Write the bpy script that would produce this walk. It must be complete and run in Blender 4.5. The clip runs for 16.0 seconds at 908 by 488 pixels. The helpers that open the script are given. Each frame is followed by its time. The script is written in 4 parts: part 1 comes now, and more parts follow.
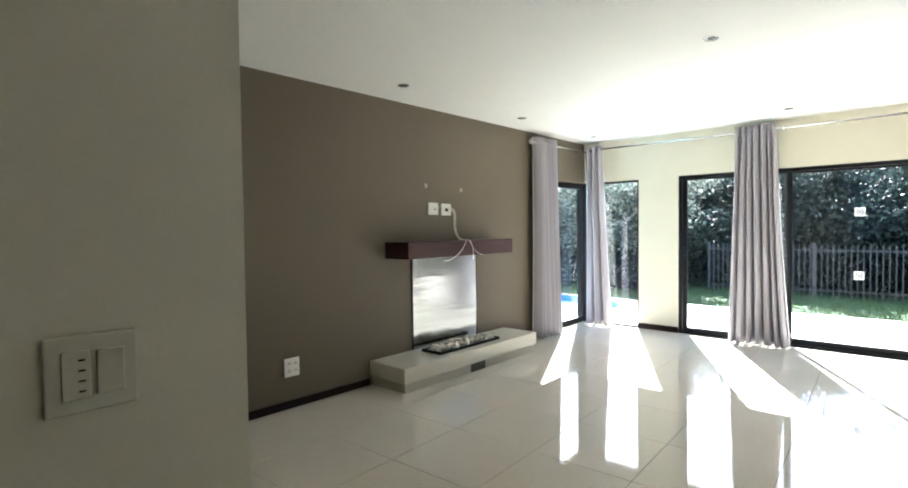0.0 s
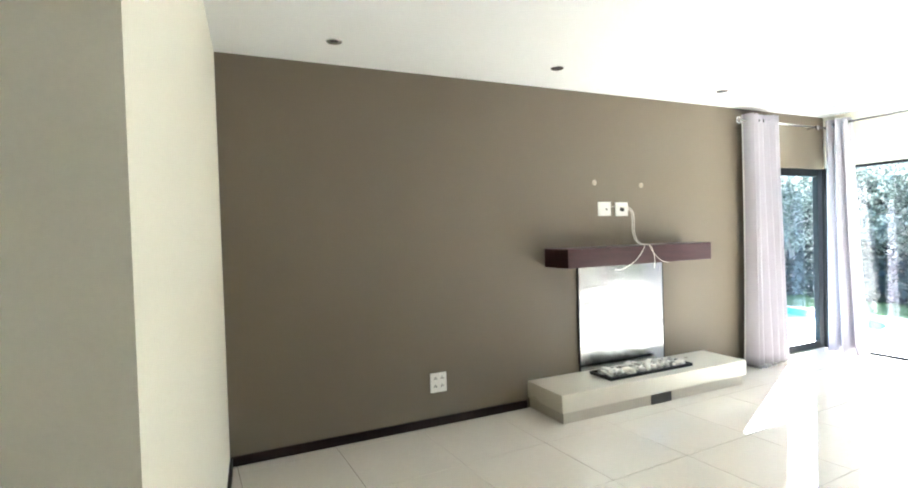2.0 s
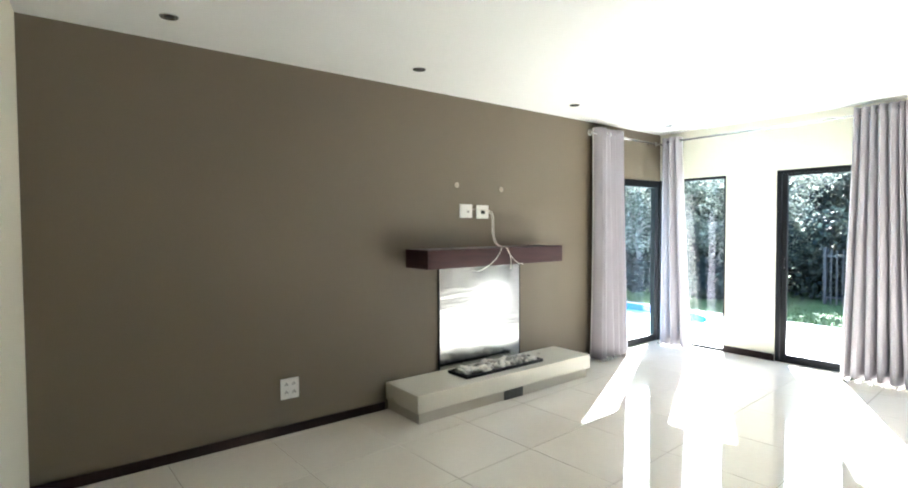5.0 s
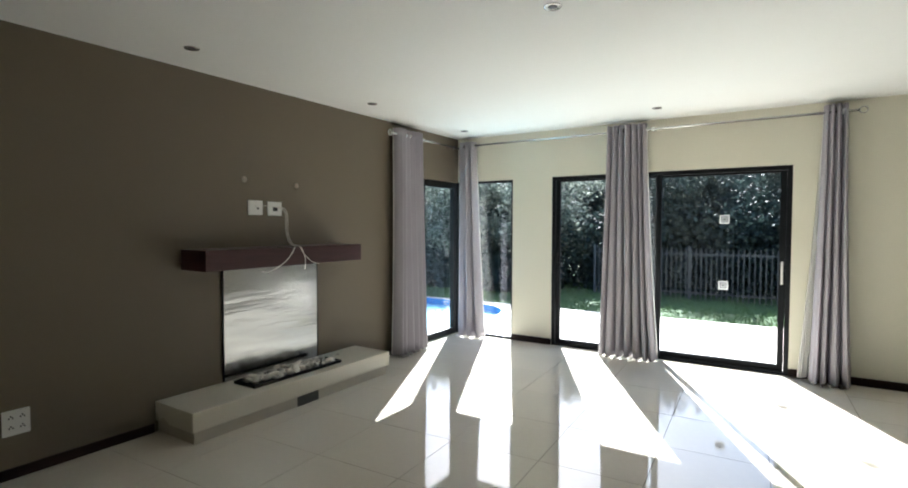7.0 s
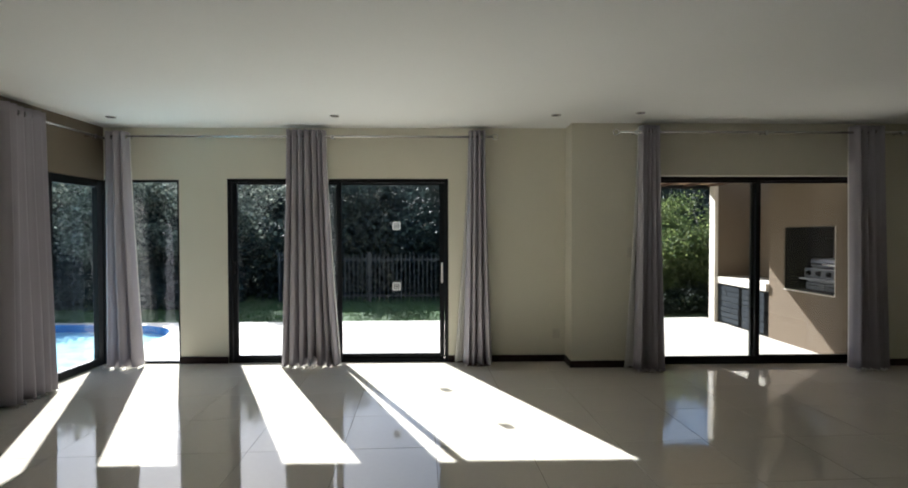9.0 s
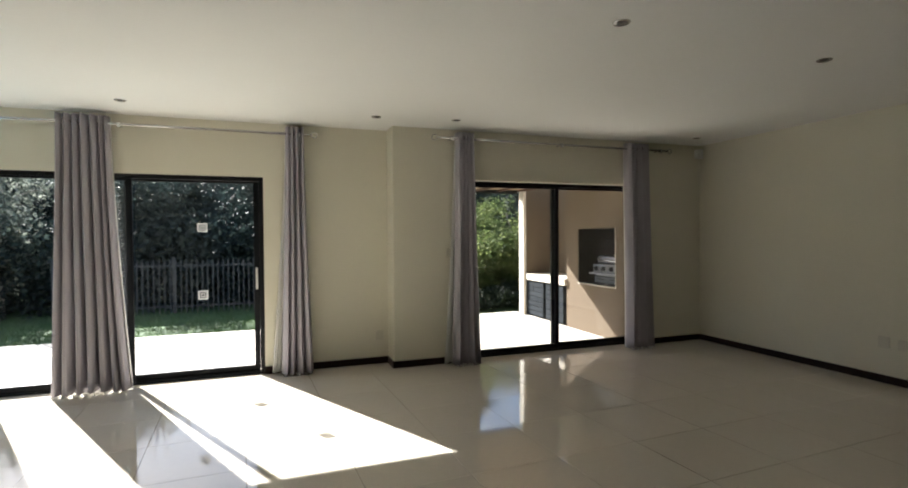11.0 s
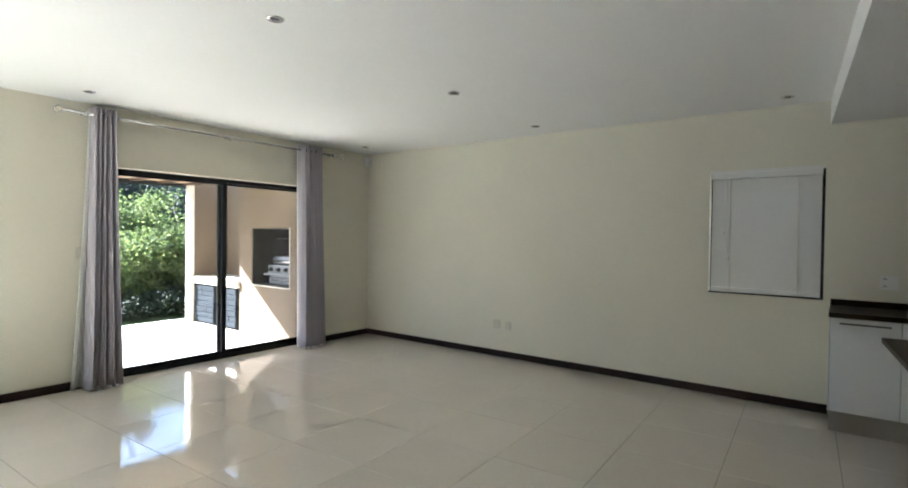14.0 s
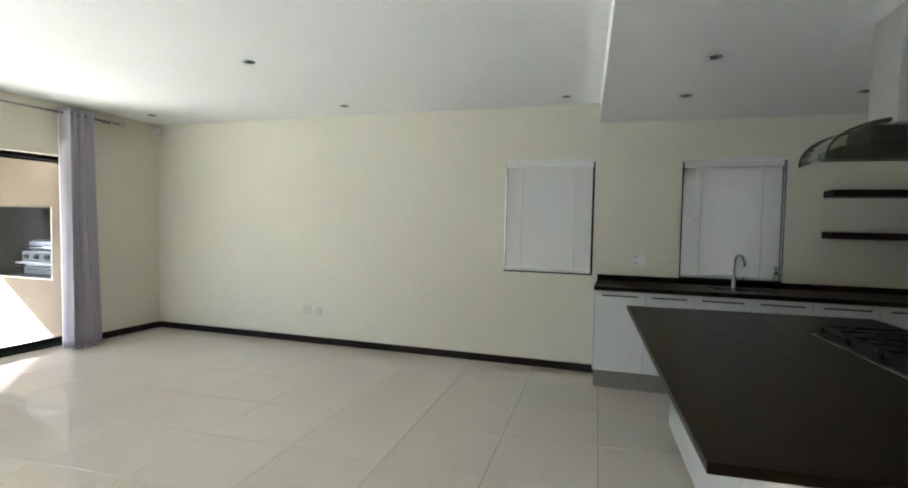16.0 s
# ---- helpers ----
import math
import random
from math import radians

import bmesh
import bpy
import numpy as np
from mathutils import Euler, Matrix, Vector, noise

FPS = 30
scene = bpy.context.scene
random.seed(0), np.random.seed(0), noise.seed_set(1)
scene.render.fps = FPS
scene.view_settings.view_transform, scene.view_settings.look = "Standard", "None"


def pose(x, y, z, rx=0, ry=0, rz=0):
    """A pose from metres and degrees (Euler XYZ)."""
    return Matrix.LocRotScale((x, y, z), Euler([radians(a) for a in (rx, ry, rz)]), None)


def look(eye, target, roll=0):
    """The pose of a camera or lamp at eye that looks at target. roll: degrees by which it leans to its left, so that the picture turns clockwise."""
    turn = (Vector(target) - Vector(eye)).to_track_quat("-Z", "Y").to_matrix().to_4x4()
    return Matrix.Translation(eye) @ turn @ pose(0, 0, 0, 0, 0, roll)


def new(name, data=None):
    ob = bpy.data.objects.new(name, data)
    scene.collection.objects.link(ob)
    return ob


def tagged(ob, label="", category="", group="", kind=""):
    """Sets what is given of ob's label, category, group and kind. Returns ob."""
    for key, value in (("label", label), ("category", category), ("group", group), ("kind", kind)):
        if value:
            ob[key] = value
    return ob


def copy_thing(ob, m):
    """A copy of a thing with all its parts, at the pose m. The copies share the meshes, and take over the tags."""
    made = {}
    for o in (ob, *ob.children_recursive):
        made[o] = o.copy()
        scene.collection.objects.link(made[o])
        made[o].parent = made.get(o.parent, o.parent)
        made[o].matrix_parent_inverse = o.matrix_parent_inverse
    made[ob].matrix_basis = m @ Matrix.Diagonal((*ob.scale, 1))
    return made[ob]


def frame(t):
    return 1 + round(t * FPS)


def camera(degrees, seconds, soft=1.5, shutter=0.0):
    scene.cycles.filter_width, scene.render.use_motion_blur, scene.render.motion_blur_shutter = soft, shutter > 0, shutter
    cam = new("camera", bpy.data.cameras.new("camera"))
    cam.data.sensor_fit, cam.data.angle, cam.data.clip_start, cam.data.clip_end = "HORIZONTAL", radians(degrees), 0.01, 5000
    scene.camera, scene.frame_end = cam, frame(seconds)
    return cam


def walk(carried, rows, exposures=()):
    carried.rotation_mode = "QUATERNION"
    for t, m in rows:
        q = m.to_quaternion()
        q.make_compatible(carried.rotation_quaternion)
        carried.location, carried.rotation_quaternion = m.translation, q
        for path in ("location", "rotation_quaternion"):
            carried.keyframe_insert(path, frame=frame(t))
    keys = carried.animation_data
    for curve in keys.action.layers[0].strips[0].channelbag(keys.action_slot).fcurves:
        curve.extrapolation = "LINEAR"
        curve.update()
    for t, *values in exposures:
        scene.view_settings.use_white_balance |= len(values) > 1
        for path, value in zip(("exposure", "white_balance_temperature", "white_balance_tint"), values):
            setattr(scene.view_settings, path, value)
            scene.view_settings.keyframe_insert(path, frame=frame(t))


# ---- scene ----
cam = camera(82.4, 16.0, soft=1.9)
EXPOSURES = [(0, 4.1, 5790, 10), (0.5, 4.15, 5810, 10), (1, 4.25, 5880, 10), (1.5, 4.8, 5910, 12), (2, 5.35, 5640, 11), (3, 5.68, 5440, 11), (5.5, 4.35, 5770, 10), (6, 3.95, 5810, 10), (7, 3.2, 5830, 10), (7.5, 2.85, 5830, 10), (8, 2.37, 5870, 10), (8.5, 2.2, 5930, 10), (9, 2.12, 5980, 11), (11.5, 2.83, 6420, 13), (12.5, 3.23, 6220, 13), (13, 3.48, 6000, 13), (14, 4.15, 5630, 12), (14.5, 4.35, 5610, 12), (16, 4.8, 5510, 12)]
PATH = [
    (0, (3.792, -7.168, 1.448), (2.454, -5.682, 1.386), -0.7),
    (0.5, (3.784, -6.923, 1.479), (2.349, -5.532, 1.392), -0.7),
    (1, (3.745, -6.768, 1.472), (2.189, -5.515, 1.38), -1.3),
    (1.5, (3.642, -6.598, 1.504), (1.934, -5.559, 1.431), -1.9),
    (2, (3.657, -6.485, 1.47), (1.845, -5.64, 1.43), -1.8),
    (2.5, (3.652, -6.402, 1.476), (1.821, -5.6, 1.426), -1.6),
    (3, (3.623, -6.384, 1.491), (1.809, -5.544, 1.432), -1.7),
    (5.5, (3.74, -6.264, 1.511), (2.262, -4.919, 1.447), 0.0),
    (6, (3.783, -6.214, 1.519), (2.414, -4.757, 1.452), 0.1),
    (6.5, (3.829, -6.168, 1.518), (2.58, -4.608, 1.444), 0.1),
    (7, (3.822, -6.122, 1.507), (2.751, -4.435, 1.433), 0.1),
    (7.5, (3.815, -6.065, 1.503), (2.986, -4.246, 1.441), 0.0),
    (8, (3.794, -5.998, 1.504), (3.257, -4.072, 1.449), -0.2),
    (8.5, (3.803, -5.956, 1.521), (3.573, -3.97, 1.465), -0.2),
    (9, (3.84, -5.945, 1.477), (3.879, -3.946, 1.437), -0.1),
    (11.5, (3.938, -5.901, 1.474), (4.797, -4.096, 1.439), -0.2),
    (12, (3.966, -5.915, 1.466), (5.032, -4.223, 1.434), 0.2),
    (12.5, (3.989, -5.917, 1.464), (5.217, -4.339, 1.434), 0.5),
    (13, (4.014, -5.923, 1.469), (5.38, -4.463, 1.431), 0.8),
    (13.5, (4.062, -5.945, 1.468), (5.555, -4.614, 1.431), 0.8),
    (14, (4.11, -5.996, 1.476), (5.711, -4.797, 1.447), 0.8),
    (14.5, (4.155, -6.045, 1.481), (5.846, -4.977, 1.456), 0.9),
    (15, (4.188, -6.073, 1.471), (5.954, -5.134, 1.438), 0.9),
    (15.5, (4.229, -6.107, 1.462), (6.059, -5.301, 1.407), 1.0),
    (16, (4.243, -6.157, 1.466), (6.143, -5.537, 1.386), 1.2),
]
walk(cam, [(t, look(eye, target, roll)) for t, eye, target, roll in PATH], EXPOSURES)

# ---------------------------------------------------------------- light
SUN_DIR = Vector((-0.495, 1.0, 0.755)).normalized()
world = bpy.data.worlds.new("world")
scene.world = world
world.use_nodes = True
wn = world.node_tree.nodes
sky = wn.new("ShaderNodeTexSky")
sky.sky_type = 'NISHITA'
sky.sun_disc = False
sky.sun_elevation = math.asin(SUN_DIR.z)
sky.sun_rotation = math.atan2(SUN_DIR.x, SUN_DIR.y)
world.node_tree.links.new(sky.outputs[0], wn["Background"].inputs[0])
wn["Background"].inputs[1].default_value = 0.055
sun = new("sun", bpy.data.lights.new("sun", 'SUN'))
sun.data.energy = 5.0
sun.data.angle = radians(0.55)
sun.data.color = (1.0, 0.965, 0.91)
sun.matrix_world = look(SUN_DIR * 30, (0, 0, 0))


# ---------------------------------------------------------------- materials
def node_mat(name):
    m = bpy.data.materials.new(name)
    m.use_nodes = True
    return m, m.node_tree, m.node_tree.nodes["Principled BSDF"]


def surface(name, color, rough=0.5, metal=0.0, vary=0.08, scale=3.0, fine=60.0, bump=0.05, spec=0.5, stretch=(1, 1, 1),
            rough_vary=0.06, per_object=0.0, coat=0.0):
    """A painted, wooden, stone or metal surface with broad and fine variation."""
    m, t, p = node_mat(name)
    n, l = t.nodes, t.links
    tc = n.new("ShaderNodeTexCoord")
    mp = n.new("ShaderNodeMapping")
    mp.inputs["Scale"].default_value = stretch
    l.new(tc.outputs["Object"], mp.inputs[0])
    a = n.new("ShaderNodeTexNoise")
    a.inputs["Scale"].default_value = scale
    a.inputs["Detail"].default_value = 4
    b = n.new("ShaderNodeTexNoise")
    b.inputs["Scale"].default_value = fine
    b.inputs["Detail"].default_value = 3
    l.new(mp.outputs[0], a.inputs["Vector"])
    l.new(mp.outputs[0], b.inputs["Vector"])
    mix = n.new("ShaderNodeMath")
    mix.operation = 'MULTIPLY_ADD'
    mix.inputs[1].default_value = 0.4
    l.new(b.outputs["Fac"], mix.inputs[0])
    half = n.new("ShaderNodeMath")
    half.operation = 'MULTIPLY'
    half.inputs[1].default_value = 0.6
    l.new(a.outputs["Fac"], half.inputs[0])
    l.new(half.outputs[0], mix.inputs[2])
    ramp = n.new("ShaderNodeMapRange")
    ramp.inputs[1].default_value, ramp.inputs[2].default_value = 0.3, 0.7
    ramp.inputs[3].default_value, ramp.inputs[4].default_value = 1 - vary, 1 + vary
    l.new(mix.outputs[0], ramp.inputs[0])
    value = ramp.outputs[0]
    if per_object:
        oi = n.new("ShaderNodeObjectInfo")
        r2 = n.new("ShaderNodeMapRange")
        r2.inputs[3].default_value, r2.inputs[4].default_value = 1 - per_object, 1 + per_object
        l.new(oi.outputs["Random"], r2.inputs[0])
        mul = n.new("ShaderNodeMath")
        mul.operation = 'MULTIPLY'
        l.new(value, mul.inputs[0])
        l.new(r2.outputs[0], mul.inputs[1])
        value = mul.outputs[0]
    hsv = n.new("ShaderNodeHueSaturation")
    hsv.inputs["Color"].default_value = (*color, 1)
    l.new(value, hsv.inputs["Value"])
    l.new(hsv.outputs[0], p.inputs["Base Color"])
    rr = n.new("ShaderNodeMapRange")
    rr.inputs[3].default_value, rr.inputs[4].default_value = max(0.0, rough - rough_vary), rough + rough_vary
    l.new(a.outputs["Fac"], rr.inputs[0])
    l.new(rr.outputs[0], p.inputs["Roughness"])
    p.inputs["Metallic"].default_value = metal
    p.inputs["Specular IOR Level"].default_value = spec
    p.inputs["Coat Weight"].default_value = coat
    if bump:
        bp = n.new("ShaderNodeBump")
        bp.inputs["Strength"].default_value = bump
        bp.inputs["Distance"].default_value = 0.004
        l.new(b.outputs["Fac"], bp.inputs["Height"])
        l.new(bp.outputs[0], p.inputs["Normal"])
    return m


def glass_mat(name, tint=(0.97, 0.985, 0.985), gain=1.0):
    m = bpy.data.materials.new(name)
    m.use_nodes = True
    t = m.node_tree
    n, l = t.nodes, t.links
    n.remove(n["Principled BSDF"])
    out = n["Material Output"]
    tr = n.new("ShaderNodeBsdfTransparent")
    tr.inputs[0].default_value = (*tint, 1)
    gl = n.new("ShaderNodeBsdfGlossy")
    gl.inputs["Roughness"].default_value = 0.0
    lw = n.new("ShaderNodeLayerWeight")
    lw.inputs[0].default_value = 0.5
    pw = n.new("ShaderNodeMath")
    pw.operation = 'POWER'
    pw.inputs[1].default_value = 5.0
    l.new(lw.outputs["Facing"], pw.inputs[0])
    fr = n.new("ShaderNodeMath")
    fr.operation = 'MULTIPLY_ADD'
    fr.inputs[1].default_value, fr.inputs[2].default_value = 0.9 * gain, 0.042 * gain
    l.new(pw.outputs[0], fr.inputs[0])
    mx = n.new("ShaderNodeMixShader")
    l.new(fr.outputs[0], mx.inputs[0])
    l.new(tr.outputs[0], mx.inputs[1])
    l.new(gl.outputs[0], mx.inputs[2])
    l.new(mx.outputs[0], out.inputs[0])
    return m


def leaf_mat(name, dark, light, glow=0.3, skew=0.6):
    m, t, p = node_mat(name)
    n, l = t.nodes, t.links
    geo = n.new("ShaderNodeNewGeometry")
    cr = n.new("ShaderNodeValToRGB")
    cr.color_ramp.elements[0].color = (*dark, 1)
    cr.color_ramp.elements[1].color = (*light, 1)
    mid = cr.color_ramp.elements.new(skew)
    mid.color = (*[a + (c - a) * 0.3 for a, c in zip(dark, light)], 1)
    l.new(geo.outputs["Random Per Island"], cr.inputs[0])
    l.new(cr.outputs[0], p.inputs["Base Color"])
    p.inputs["Roughness"].default_value = 0.6
    p.inputs["Specular IOR Level"].default_value = 0.12
    tl = n.new("ShaderNodeBsdfTranslucent")
    l.new(cr.outputs[0], tl.inputs[0])
    mx = n.new("ShaderNodeMixShader")
    mx.inputs[0].default_value = glow
    l.new(p.outputs[0], mx.inputs[1])
    l.new(tl.outputs[0], mx.inputs[2])
    l.new(mx.outputs[0], n["Material Output"].inputs[0])
    return m


def cloth_mat(name, color, through_light=0.25):
    m = surface(name, color, rough=0.9, vary=0.07, scale=2.0, fine=220.0, bump=0.25, spec=0.15)
    t = m.node_tree
    n, l = t.nodes, t.links
    p = n["Principled BSDF"]
    tl = n.new("ShaderNodeBsdfTranslucent")
    tl.inputs[0].default_value = (*color, 1)
    mx = n.new("ShaderNodeMixShader")
    mx.inputs[0].default_value = through_light
    l.new(p.outputs[0], mx.inputs[1])
    l.new(tl.outputs[0], mx.inputs[2])
    l.new(mx.outputs[0], n["Material Output"].inputs[0])
    return m


M_CREAM = surface("cream_wall_paint", (0.69, 0.66, 0.54), 0.62, vary=0.035, scale=1.2, fine=90, bump=0.06, spec=0.3)
M_BROWN = surface("taupe_wall_paint", (0.146, 0.121, 0.085), 0.55, vary=0.05, scale=1.3, fine=90, bump=0.06, spec=0.35)
M_CEIL = surface("white_ceiling_paint", (0.80, 0.80, 0.77), 0.7, vary=0.02, scale=1.0, fine=70, bump=0.03, spec=0.2)
M_TILE = surface("polished_porcelain", (0.60, 0.553, 0.468), 0.05, vary=0.03, scale=1.6, fine=25, bump=0.0, spec=0.62,
                 rough_vary=0.008, per_object=0.008)
M_GROUT = surface("grout", (0.11, 0.085, 0.062), 0.9, vary=0.15, scale=3, fine=80, bump=0.2)
M_WENGE = surface("dark_stained_wood", (0.020, 0.011, 0.010), 0.5, spec=0.14, vary=0.35, scale=4, fine=40, bump=0.08, stretch=(6, 1, 6))
M_MAHOG = surface("mahogany_stained_wood", (0.040, 0.013, 0.014), 0.36, spec=0.3, vary=0.35, scale=5, fine=50, bump=0.06, stretch=(6, 0.8, 6))
M_FRAME = surface("charcoal_aluminium", (0.009, 0.010, 0.012), 0.45, spec=0.16, vary=0.12, scale=4, fine=120, bump=0.03)
M_GLASS = glass_mat("window_glass")
M_CANOPY = glass_mat("smoked_canopy_glass", (0.78, 0.81, 0.74))
M_CURTAIN = surface("grey_mauve_curtain_cloth", (0.40, 0.375, 0.405), rough=0.9, vary=0.05, scale=2.0, fine=160.0, bump=0.0, spec=0.1)
M_STICKER = cloth_mat("white_vinyl", (0.75, 0.75, 0.73), 0.6)
clear = M_STICKER.node_tree.nodes.new("ShaderNodeBsdfTransparent")
M_STICKER.node_tree.links.new(clear.outputs[0], M_STICKER.node_tree.nodes["Mix Shader"].inputs[2])
M_BACKING = surface("curtain_backing", (0.7, 0.69, 0.66), rough=0.9, vary=0.03, bump=0.0, spec=0.1)
M_LINING = cloth_mat("white_curtain_lining", (0.78, 0.77, 0.74), 0.4)
M_CHROME = surface("brushed_chrome", (0.62, 0.62, 0.62), 0.22, metal=1.0, vary=0.06, scale=8, fine=200, bump=0.02)
M_POLISH = surface("polished_chrome", (0.50, 0.50, 0.50), 0.06, metal=1.0, vary=0.03, scale=8, fine=120, bump=0.0, rough_vary=0.02)
M_HOODSTEEL = surface("satin_hood_steel", (0.62, 0.61, 0.58), 0.42, metal=0.85, vary=0.05, scale=2, fine=60, bump=0.0)
M_STEEL = surface("brushed_steel_sheet", (0.37, 0.375, 0.375), 0.18, metal=1.0, vary=0.05, scale=1.2, fine=2.2, bump=1.0,
                  stretch=(1, 0.5, 4))
M_STONE = surface("cream_stone_slab", (0.56, 0.52, 0.43), 0.28, rough_vary=0.02, vary=0.03, scale=3, fine=45, bump=0.04)
M_PLINTH = surface("grey_beige_stone", (0.42, 0.38, 0.31), 0.45, vary=0.05, scale=5, fine=45, bump=0.06)
M_BLACK = surface("black_enamel", (0.008, 0.008, 0.008), 0.3, spec=0.25, vary=0.2, scale=6, fine=80, bump=0.04)
M_VENT = surface("dark_vent", (0.035, 0.035, 0.033), 0.5, vary=0.15, scale=6, fine=80, bump=0.05)
M_PLASTIC = surface("white_plastic", (0.72, 0.71, 0.68), 0.35, vary=0.03, scale=6, fine=60, bump=0.0)
M_BEIGEPL = surface("aged_cream_plastic", (0.60, 0.57, 0.47), 0.35, vary=0.04, scale=6, fine=60, bump=0.0)
M_PATCH = surface("filled_plaster_patch", (0.34, 0.29, 0.23), 0.7, vary=0.2, scale=30, fine=90, bump=0.1)
M_DARKSLOT = surface("socket_slot_black", (0.02, 0.02, 0.02), 0.6, vary=0.1, bump=0.0)
M_CABLE = surface("white_cable", (0.66, 0.62, 0.56), 0.45, vary=0.05, bump=0.0)
M_PEBBLE = surface("pale_pebble", (0.62, 0.59, 0.53), 0.5, vary=0.22, scale=14, fine=70, bump=0.15, per_object=0.5)
M_GRANITE = surface("dark_brown_engineered_stone", (0.020, 0.013, 0.007), 0.34, spec=0.06, vary=0.25, scale=9, fine=260, bump=0.0)
M_WHITECAB = surface("white_gloss_cabinet", (0.70, 0.71, 0.70), 0.22, vary=0.02, scale=2, fine=40, bump=0.0)
M_KICK = surface("brushed_aluminium_kick", (0.33, 0.31, 0.28), 0.35, metal=0.6, vary=0.06, scale=4, fine=80, bump=0.02)
M_BLIND = surface("white_blind_slat", (0.62, 0.61, 0.575), 0.42, vary=0.03, scale=3, fine=60, bump=0.0)
M_PAVING = surface("pale_paving", (0.40, 0.368, 0.315), 0.75, vary=0.10, scale=2.0, fine=40, bump=0.15, per_object=0.05)
M_GRASS = surface("lawn_grass", (0.036, 0.080, 0.020), 0.9, vary=0.30, scale=0.9, fine=30, bump=0.5)
M_BLADE = leaf_mat("grass_blade", (0.03, 0.068, 0.016), (0.07, 0.13, 0.03))
M_WATER = surface("pool_water", (0.42, 0.76, 0.84), 0.06, vary=0.3, scale=2.2, fine=9, bump=0.5, spec=0.6)
M_POOLTILE = surface("blue_pool_mosaic", (0.03, 0.16, 0.42), 0.25, vary=0.3, scale=12, fine=60, bump=0.1)
M_FENCE = surface("dark_fence_steel", (0.015, 0.020, 0.029), 0.6, vary=0.2, scale=4, fine=60, bump=0.05, per_object=0.2)
M_BARK = surface("tree_bark", (0.10, 0.085, 0.07), 0.9, vary=0.35, scale=6, fine=40, bump=0.6, stretch=(1, 1, 0.25))
M_PALEBARK = surface("pale_tree_bark", (0.30, 0.28, 0.25), 0.9, vary=0.3, scale=6, fine=40, bump=0.6, stretch=(1, 1, 0.25))
# Bluish window haze and pale sunlit specks are put into these leaf colours.
M_LEAFDARK = leaf_mat("hazed_dark_leaves", (0.009, 0.017, 0.017), (0.060, 0.084, 0.074), 0.25, 0.80)
# Near-black leaf colour holds the shade below the large shrubs.
M_LEAFSHADE = leaf_mat("painted_shade_leaves", (0.006, 0.011, 0.006), (0.022, 0.034, 0.016), 0.1)
M_LEAFGREY = leaf_mat("silvery_leaves", (0.05, 0.062, 0.05), (0.34, 0.37, 0.31), 0.35, 0.6)
M_LEAFBRIGHT = leaf_mat("bright_shrub_leaves", (0.045, 0.08, 0.025), (0.26, 0.30, 0.11), 0.4, 0.5)
M_PATIOWALL = surface("tan_patio_plaster", (0.135, 0.105, 0.076), 0.9, spec=0.06, vary=0.06, scale=2, fine=40, bump=0.02)
M_PATIOTRIM = surface("pale_patio_trim", (0.60, 0.55, 0.47), 0.8, vary=0.05, scale=2, fine=70, bump=0.1)
M_GREYWOOD = surface("weathered_grey_boards", (0.027, 0.031, 0.035), 0.85, spec=0.03, vary=0.35, scale=5, fine=50, bump=0.3, stretch=(1, 0.15, 5))
M_RAFTER = surface("rafter_timber", (0.07, 0.032, 0.018), 0.7, vary=0.25, scale=4, fine=40, bump=0.15)
M_ROOFWOOD = surface("pergola_timber", (0.36, 0.26, 0.17), 0.7, vary=0.25, scale=4, fine=40, bump=0.15)
# Near-black: soot in the niche, painted shade behind the counter doors.
M_SOOTSHADE = surface("soot_and_gap_shade", (0.007, 0.006, 0.006), 0.9, vary=0.4, scale=4, fine=40, bump=0.3)
M_GRILL = surface("stainless_grill", (0.30, 0.30, 0.31), 0.38, metal=1.0, vary=0.12, scale=6, fine=90, bump=0.03)


# ---------------------------------------------------------------- mesh helpers
def boxes(*specs, bevel=0.0, segs=2):
    """One bmesh of boxes (x0, x1, y0, y1, z0, z1), their edges eased by bevel."""
    bm = bmesh.new()
    for x0, x1, y0, y1, z0, z1 in specs:
        m = Matrix.Translation(((x0 + x1) / 2, (y0 + y1) / 2, (z0 + z1) / 2)) @ Matrix.Diagonal((abs(x1 - x0), abs(y1 - y0), abs(z1 - z0), 1))
        bmesh.ops.create_cube(bm, size=1.0, matrix=m)
    if bevel:
        bmesh.ops.bevel(bm, geom=bm.edges[:], offset=bevel, segments=segs, affect='EDGES', profile=0.5)
    return bm


def prism(points, z0, z1):
    """An upright prism over a plan outline (counter-clockwise)."""
    bm = bmesh.new()
    lo = [bm.verts.new((x, y, z0)) for x, y in points]
    hi = [bm.verts.new((x, y, z1)) for x, y in points]
    bm.faces.new(lo[::-1])
    bm.faces.new(hi)
    for i in range(len(points)):
        j = (i + 1) % len(points)
        bm.faces.new((lo[i], lo[j], hi[j], hi[i]))
    bmesh.ops.recalc_face_normals(bm, faces=bm.faces[:])
    return bm


